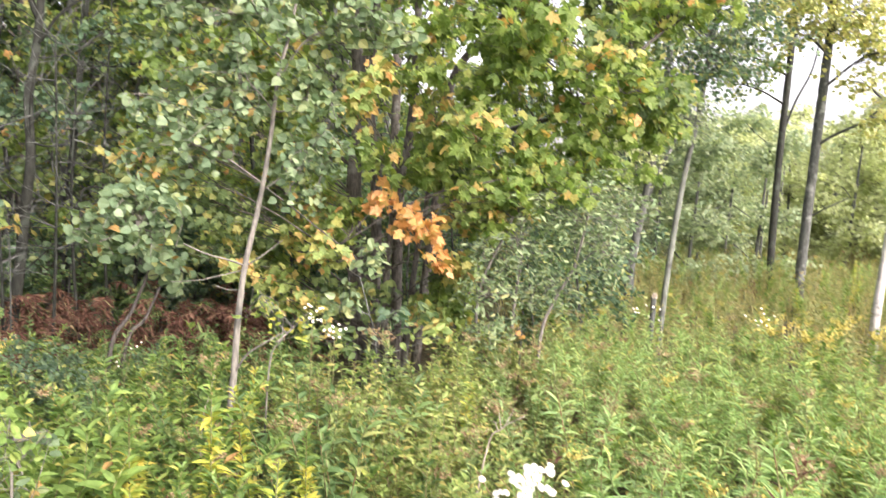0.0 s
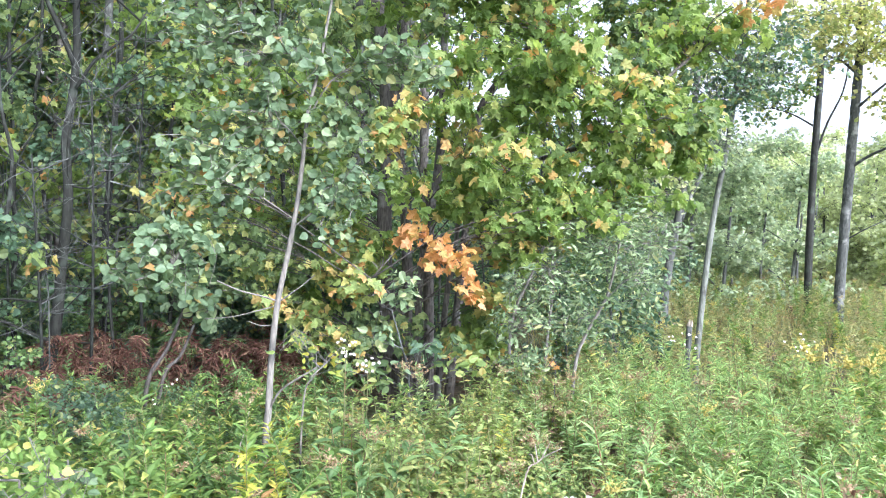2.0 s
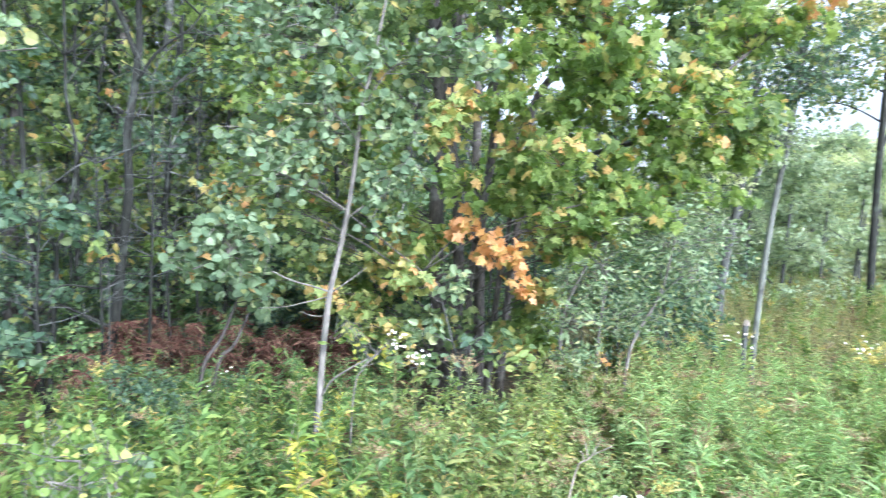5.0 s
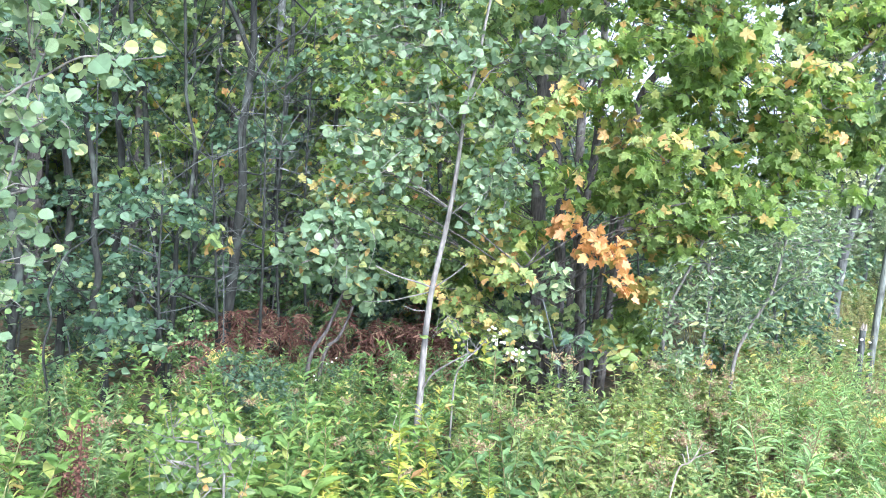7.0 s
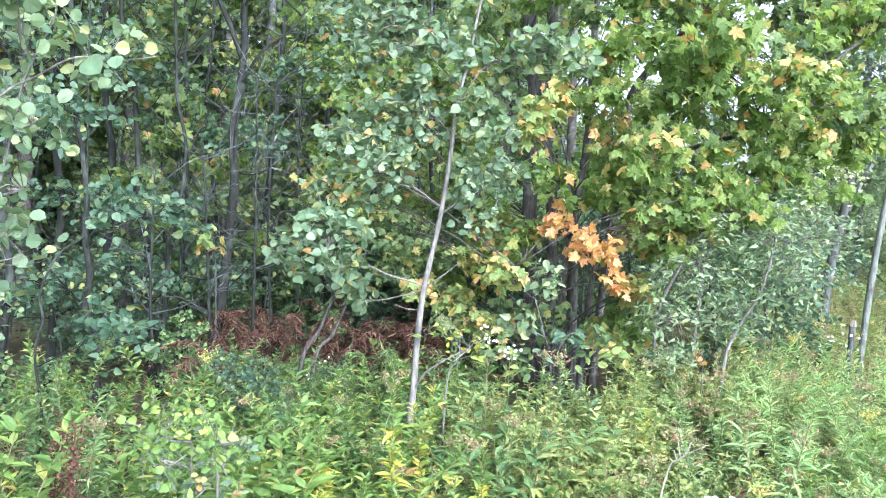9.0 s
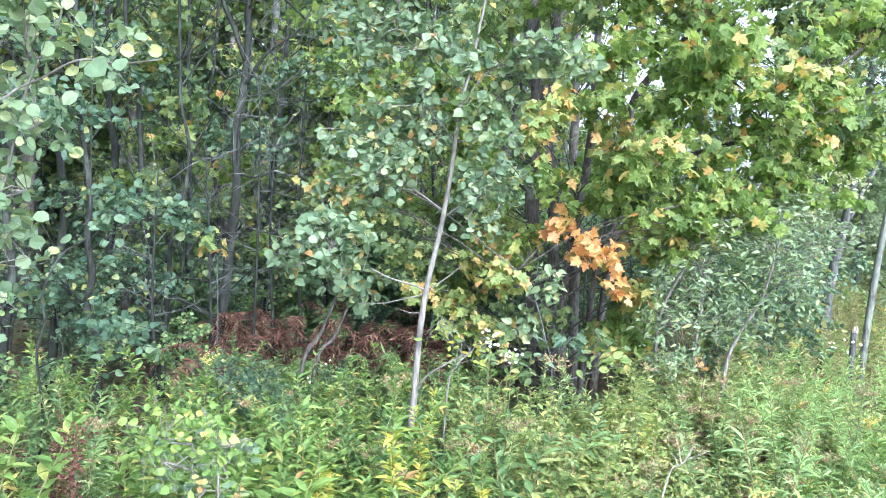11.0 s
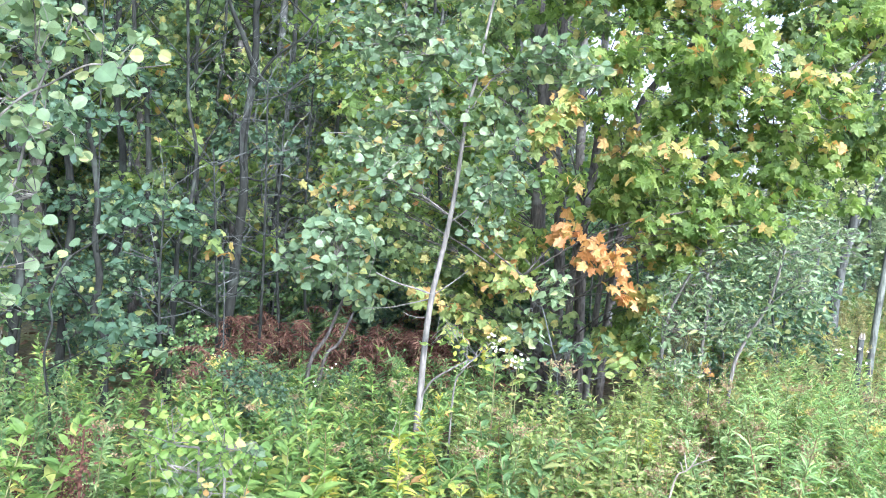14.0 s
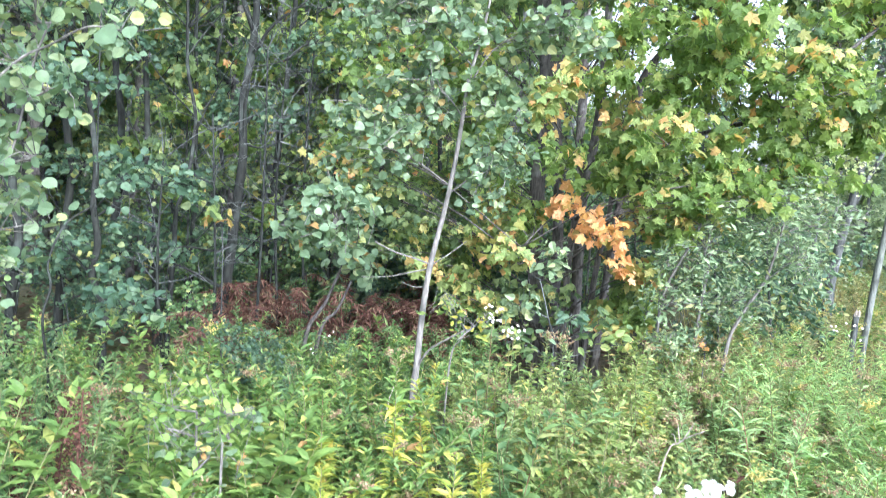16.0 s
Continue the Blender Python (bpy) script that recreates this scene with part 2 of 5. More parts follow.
def spline(pts, n):
    """n points on a smooth curve through pts."""
    p = np.asarray(pts, float)
    if len(p) == 2:
        return p[0] + np.linspace(0, 1, n)[:, None] * (p[1] - p[0])
    p = np.vstack([2 * p[0] - p[1], p, 2 * p[-1] - p[-2]])
    t = np.linspace(0, len(p) - 3 - 1e-6, n)
    i = t.astype(int)
    u = (t - i)[:, None]
    a, b, c, d = p[i], p[i + 1], p[i + 2], p[i + 3]
    return 0.5 * (2 * b + (c - a) * u + (2 * a - 5 * b + 4 * c - d) * u ** 2 + (3 * b - a - 3 * c + d) * u ** 3)


def tube(pts, r0, r1, sides=6, bumps=0.0, rng=None):
    p = np.asarray(pts, float)
    k = len(p)
    r = np.linspace(r0, r1, k)
    d = np.gradient(p, axis=0)
    d /= np.linalg.norm(d, axis=1)[:, None] + 1e-9
    ref = np.array([1.0, 0.13, 0.07]) if abs(d[:, 0]).mean() < 0.8 else np.array([0.1, 1.0, 0.05])
    s = np.cross(d, ref)
    s /= np.linalg.norm(s, axis=1)[:, None] + 1e-9
    q = np.cross(d, s)
    a = np.linspace(0, 2 * np.pi, sides, endpoint=False)
    rr = np.repeat(r[:, None], sides, 1)
    if bumps:
        rr = rr * (1 + bumps * rng.uniform(-1, 1, (k, sides)))
    v = p[:, None] + rr[..., None] * (np.cos(a)[None, :, None] * s[:, None] + np.sin(a)[None, :, None] * q[:, None])
    v = np.vstack([v.reshape(-1, 3), p[0], p[-1]])
    f = []
    for i in range(k - 1):
        for j in range(sides):
            a0, b0 = i * sides + j, i * sides + (j + 1) % sides
            f += [(a0, b0, b0 + sides), (a0, b0 + sides, a0 + sides)]
    for j in range(sides):
        e = (j + 1) % sides
        f += [(k * sides, e, j), (k * sides + 1, (k - 1) * sides + j, (k - 1) * sides + e)]
    return v, np.array(f)


# leaf outlines: along +y from the stalk, unit length, unit width
def fan(outline, centre):
    v = np.array([*outline, centre], float)
    m = len(outline)
    return v, np.array([(m, i, (i + 1) % m) for i in range(m)])


ROUND = fan([(0, 0, 0), (.3, .06, .04), (.5, .38, .07), (.4, .74, .04), (0, 1, -.06), (-.4, .74, .04), (-.5, .38, .07), (-.3, .06, .04)], (0, .45, 0))
LOBED = fan([(0, 0, 0), (.18, -.1, .02), (.48, .0, -.03), (.37, .22, .03), (.64, .54, -.08), (.32, .55, .03), (.25, .76, .0), (0, 1, -.12),
             (-.25, .76, .0), (-.32, .55, .03), (-.64, .54, -.08), (-.37, .22, .03), (-.48, .0, -.03), (-.18, -.1, .02)], (0, .34, 0))
OVATE = fan([(0, 0, 0), (.36, .12, .05), (.5, .4, .07), (.3, .74, .01), (0, 1, -.12), (-.3, .74, .01), (-.5, .4, .07), (-.36, .12, .05)], (0, .45, -.02))
OVAL = (np.array([(0, 0, 0), (.5, .45, .06), (0, .5, -.02), (-.5, .45, .06), (0, 1, -.1)], float), np.array([(0, 1, 2), (0, 2, 3), (2, 1, 4), (3, 2, 4)]))
LANCE = (np.array([(0, 0, 0), (.5, .33, .05), (0, .36, .0), (-.5, .33, .05), (.36, .68, -.02), (0, .7, -.06), (-.36, .68, -.02), (0, 1, -.22)], float),
         np.array([(0, 1, 2), (0, 2, 3), (2, 1, 4), (2, 4, 5), (3, 2, 5), (3, 5, 6), (5, 4, 7), (6, 5, 7)]))
SPEAR = (np.array([(0, 0, 0), (.5, .4, .04), (-.5, .4, .04), (0, 1, -.15)], float), np.array([(0, 1, 2), (2, 1, 3)]))
BLADE = (np.array([(-.5, 0, 0), (.5, 0, 0), (-.4, .5, .03), (.4, .5, .03), (0, 1, -.12)], float), np.array([(0, 1, 3), (0, 3, 2), (2, 3, 4)]))


def frames_of(d, up):
    d = d / (np.linalg.norm(d, axis=1)[:, None] + 1e-9)
    s = np.cross(d, up)
    s /= np.linalg.norm(s, axis=1)[:, None] + 1e-9
    return s, d, np.cross(s, d)


def leaves(shape, pos, d, up, size, width=1.0):
    """One mesh of many leaves: places, directions, upper sides, lengths."""
    tv, tf = shape
    s, d, n = frames_of(np.asarray(d, float), np.asarray(up, float))
    size = np.asarray(size, float)[:, None, None]
    v = pos[:, None] + size * (tv[None, :, :1] * width * s[:, None] + tv[None, :, 1:2] * d[:, None] + tv[None, :, 2:] * n[:, None])
    f = tf[None] + (np.arange(len(pos)) * len(tv))[:, None, None]
    return v.reshape(-1, 3), f.reshape(-1, 3)


def unit(rng, n):
    v = rng.normal(size=(n, 3))
    return v / np.linalg.norm(v, axis=1)[:, None]


FRONT = np.array([0.25, -0.75, 0.8])      # where the open sky is


def leafy(rng, pts, size, flat=0.55, droop=0.25):
    n = len(pts)
    d = unit(rng, n) * np.array([1, 1, 0.45]) - np.array([0, 0, droop])
    up = flat * FRONT + unit(rng, n) * 0.95
    return d, up, size * rng.uniform(0.65, 1.2, n)


def tree(name, label, category, stem, r0, r1, bark, blobs, shape, size, width=1.0, per_twig=9, group="", singles=0, seed=1,
         sides=8, extra=(), flat=0.55, droop=0.25, twig_r=0.004, limb_r=0.35, top_sides=5, limb_parts=True):
    """A tree or shrub: stems, limbs that rise to the masses of the crown, twigs, and leaves on the twigs.
    blobs: (centre, radii, twigs, leaf material). extra: further stems (points, r0, r1)."""
    rng = np.random.default_rng(seed)
    base = np.array([stem[0][0], stem[0][1], 0.0])
    root = thing(name, tuple(base), label, category, group)
    line = spline(stem, 8 + 5 * len(stem))
    part("trunk", tube(line - base, r0, r1, sides, 0.07, rng), bark, root, "", True)
    for pts, a, b in extra:
        part("stem", tube(spline(pts, 6 + 4 * len(pts)) - base, a, b, 6, 0.07, rng), bark, root, "", True)
    lines = [line] + [spline(p, 16) for p, _, _ in extra]
    twigs, by_mat = Geo(), {}
    for centre, radii, count, material in blobs:
        c = np.array(centre, float)
        best = None
        for ln in lines:
            gap = np.linalg.norm((ln - c)[:, :2], axis=1)
            want = np.abs(ln[:, 2] - (c[2] - 0.45 * gap)) + 0.5 * gap
            i = int(np.argmin(want))
            if best is None or want[i] < best[0]:
                best = (want[i], ln[i], i / len(ln))
        a = best[1]
        mid = (a + c) / 2 + np.array([0, 0, 0.08 * np.linalg.norm(c - a)]) + rng.normal(0, 0.04, 3)
        limb = spline([a, mid, c], 9)
        lr = max(0.004, (r0 + (r1 - r0) * best[2]) * limb_r)
        if limb_parts:
            part("limb", tube(limb - base, lr, lr * 0.35, top_sides), bark, root, "", True)
        else:
            twigs.add(*tube(limb - base, lr, lr * 0.35, top_sides))
        ends = c + unit(rng, count) * np.array(radii) * rng.uniform(0.25, 1, (count, 1)) ** 0.5
        for e in ends:
            i = rng.integers(3, 9)
            b = limb[i]
            m = (b + e) / 2 + rng.normal(0, 0.05, 3) + np.array([0, 0, 0.05])
            tw = spline([b, m, e], 6)
            twigs.add(*tube(tw - base, min(lr * 0.4, twig_r), twig_r * 0.4, 3))
            k = max(1, rng.poisson(per_twig))
            at = rng.uniform(0.3, 1.04, k) * 5
            j = np.clip(at.astype(int), 0, 4)
            pts = tw[j] + (at - j)[:, None] * (tw[j + 1] - tw[j]) + unit(rng, k) * size * 0.7
            by_mat.setdefault(material.name, [material, []])[1].append(pts)
    if twigs.n:
        part("twig_work", twigs, bark, root, "", False, "stuff")
    for material, groups in by_mat.values():
        pts = np.concatenate(groups)
        d, up, sz = leafy(rng, pts, size, flat, droop)
        order = np.argsort(pts[:, 1])
        one = order[:singles] if len(by_mat) == 1 else order[:singles // 2]
        rest = order[len(one):]
        if len(one):
            me = mesh_of("leaf", shape[0] * np.array([width, 1, 1]), shape[1], material)
            s, dd, nn = frames_of(d[one], up[one])
            for q in range(len(one)):
                ob = new("leaf", me)
                ob.parent = root
                m = Matrix((s[q], dd[q], nn[q])).transposed().to_4x4()
                ob.matrix_basis = Matrix.Translation(pts[one[q]] - base) @ m @ Matrix.Scale(sz[one[q]], 4)
        if len(rest):
            part("foliage", leaves(shape, pts[rest] - base, d[rest], up[rest], sz[rest], width), material, root, "", False, "stuff")
    return root


# ---- ground ----
def build_ground():
    rng = np.random.default_rng(5)
    r = np.concatenate([np.linspace(0, 24, 60), np.geomspace(26, 900, 22)])
    a = np.linspace(0, 2 * np.pi, 97)[:-1]
    R_, A_ = np.meshgrid(r[1:], a, indexing="ij")
    x, y = R_ * np.cos(A_), R_ * np.sin(A_)
    z = 0.03 * np.sin(1.7 * x + 0.6) * np.cos(1.3 * y) + 0.02 * np.sin(3.9 * x - 2.2 * y) - 0.03
    v = np.vstack([np.stack([x, y, z], -1).reshape(-1, 3), [[0, 0, -0.02]]])
    na, f = len(a), []
    for i in range(len(r) - 2):
        for j in range(na):
            e = (j + 1) % na
            f += [(i * na + j, (i + 1) * na + j, (i + 1) * na + e), (i * na + j, (i + 1) * na + e, i * na + e)]
    f += [(len(v) - 1, j, (j + 1) % na) for j in range(na)]
    ob = new("ground", mesh_of("ground", v, np.array(f), ground_material(), True))
    tagged(ob, "brown forest soil with patches of grass", "ground", "", "structure")
    n = 14000
    rr, aa = rng.uniform(1.2, 15, n), np.radians(rng.uniform(-80, 80, n))
    pts = np.stack([-rr * np.sin(aa), rr * np.cos(aa), rng.uniform(0.0, 0.05, n)], 1)
    up = np.array([0, 0, 1.0]) + unit(rng, n) * 0.5
    ob = new("leaf_litter", mesh_of("leaf_litter", *leaves(SPEAR, pts, unit(rng, n) * np.array([1, 1, 0.2]), up, rng.uniform(0.05, 0.1, n), 0.7), LITTER))
    tagged(ob, "dry brown fallen leaves on the soil", "leaf litter", "", "stuff")


build_ground()

# ---- the pale aspen sapling ----
tree("aspen_sapling", "slender pale-barked aspen sapling with round grey-green leaves", "tree",
     [(-0.83, 3.66, 0.00), (-0.82, 3.66, 0.56), (-0.81, 3.66, 0.70), (-0.80, 3.66, 0.95), (-0.78, 3.67, 1.19), (-0.74, 3.70, 1.43), (-0.71, 3.72, 1.64), (-0.69, 3.74, 1.86),
      (-0.67, 3.74, 2.07), (-0.63, 3.75, 2.25), (-0.60, 3.75, 2.43), (-0.55, 3.76, 2.77), (-0.54, 3.81, 3.21)],
     0.0185, 0.004, BARK_PALE,
     [((-1.14, 3.36, 1.40), (0.24, 0.25, 0.16), 34, ASPEN), ((-1.31, 3.41, 1.33), (0.16, 0.2, 0.10), 12, ASPEN), ((-1.12, 3.58, 1.75), (0.34, 0.3, 0.22), 34, ASPEN),
      ((-0.95, 3.73, 2.00), (0.35, 0.3, 0.22), 34, ASPEN), ((-0.50, 3.72, 1.65), (0.22, 0.25, 0.22), 26, ASPEN), ((-0.52, 3.71, 1.96), (0.2, 0.25, 0.2), 20, ASPEN_PALE),
      ((-0.22, 3.64, 2.25), (0.26, 0.15, 0.07), 26, ASPEN_PALE), ((-0.86, 3.75, 2.33), (0.4, 0.3, 0.22), 34, ASPEN), ((-1.20, 3.77, 2.38), (0.3, 0.3, 0.25), 22, ASPEN),
      ((-0.65, 3.80, 2.70), (0.5, 0.4, 0.25), 30, ASPEN_PALE), ((-0.59, 3.80, 3.19), (0.4, 0.4, 0.4), 26, ASPEN)],
     OVATE, 0.046, 0.9, 13, "", 300, 11, 10,
     [([(-0.78, 3.67, 1.20), (-0.84, 3.60, 1.23), (-0.92, 3.53, 1.26), (-1.03, 3.45, 1.32), (-1.14, 3.36, 1.37)], 0.0048, 0.003),
      ([(-0.78, 3.67, 1.18), (-0.89, 3.64, 1.15), (-0.97, 3.62, 1.13), (-1.09, 3.59, 1.12)], 0.0034, 0.0015),
      ([(-0.77, 3.67, 1.20), (-0.69, 3.69, 1.26), (-0.62, 3.70, 1.32)], 0.0036, 0.002),
      ([(-0.81, 3.66, 0.70), (-0.75, 3.62, 0.80), (-0.66, 3.59, 0.87), (-0.58, 3.60, 0.92)], 0.006, 0.003),
      ([(-0.79, 3.67, 1.09), (-0.85, 3.65, 1.09), (-0.91, 3.64, 1.11)], 0.003, 0.0015)])

# ---- the aspen whose boughs hang in at the edge ----
edge_aspen = tree("edge_aspen", "young aspen with large pale green hanging leaves", "tree",
     [(-1.76, 1.73, 0.00), (-1.74, 1.74, 1.20), (-1.73, 1.75, 1.57), (-1.70, 1.78, 1.94), (-1.69, 1.79, 2.29), (-1.68, 1.80, 2.64)], 0.022, 0.011, BARK_PALE,
     [((-1.35, 1.68, 1.98), (0.14, 0.2, 0.12), 8, ASPEN_PALE), ((-1.42, 1.76, 1.79), (0.14, 0.2, 0.12), 8, ASPEN_PALE), ((-1.22, 1.78, 1.90), (0.09, 0.1, 0.05), 5, ASPEN_PALE),
      ((-1.50, 1.82, 1.61), (0.12, 0.2, 0.12), 8, ASPEN_PALE), ((-1.47, 1.84, 1.44), (0.14, 0.2, 0.10), 5, ASPEN), ((-1.58, 1.89, 1.29), (0.10, 0.2, 0.08), 4, ASPEN),
      ((-1.56, 1.77, 1.91), (0.14, 0.2, 0.2), 9, ASPEN_PALE), ((-1.57, 1.76, 1.51), (0.14, 0.2, 0.25), 6, ASPEN), ((-1.57, 1.76, 2.24), (0.3, 0.3, 0.25), 22, ASPEN_PALE)],
     ROUND, 0.034, 1.0, 10, "", 300, 12, 8,
     [([(-1.64, 1.70, 1.53), (-1.50, 1.76, 1.58), (-1.41, 1.76, 1.87), (-1.33, 1.76, 2.02), (-1.32, 1.77, 2.08)], 0.004, 0.002),
      ([(-1.64, 1.70, 1.65), (-1.45, 1.73, 1.84), (-1.36, 1.74, 1.89), (-1.26, 1.75, 1.94), (-1.19, 1.80, 1.94), (-1.10, 1.85, 1.96)], 0.004, 0.0015)], limb_r=0.16, twig_r=0.002)

for at, way, size in (((-1.21, 1.72, 1.93), (0.8, -0.3, -0.5), 0.062), ((-1.13, 1.72, 1.94), (0.3, -0.5, -0.7), 0.04), ((-1.26, 1.74, 1.86), (-0.5, -0.4, -0.7), 0.042)):
    part("leaf", leaves(ROUND, np.array([at]) - [-1.76, 1.73, 0], np.array([way]), np.array([[0.1, -1.0, 0.5]]), np.array([size])), ASPEN, edge_aspen, "large blue-green leaf")

# ---- maple clump with turning leaves ----
def tiers(blobs):
    """Break each mass of the crown into flat sprays, one above the other."""
    rng, out = np.random.default_rng(17), []
    for c, r, count, material in blobs:
        if count < 16:
            out.append((c, r, count, material))
            continue
        n = 2 if count < 30 else 3
        for q in range(n):
            z = r[2] * (2 * (q + 0.5) / n - 1) * 0.9
            off = rng.uniform(-0.45, 0.45, 2) * r[:2]
            pick, tint = rng.random(), material
            if material is MAPLE:
                # rear sprays: darker olive WOODS paints the shade inside the crown
                tint = MAPLE_YELLOW if pick < 0.05 else WOODS if pick < 0.30 and c[1] > 5.2 else MAPLE
            out.append(((c[0] + off[0], c[1] + off[1], c[2] + z), (r[0] * 0.72, r[1] * 0.75, 0.05 + 0.1 * r[2]), max(4, int(count * 0.92 / n)), tint))
    return out


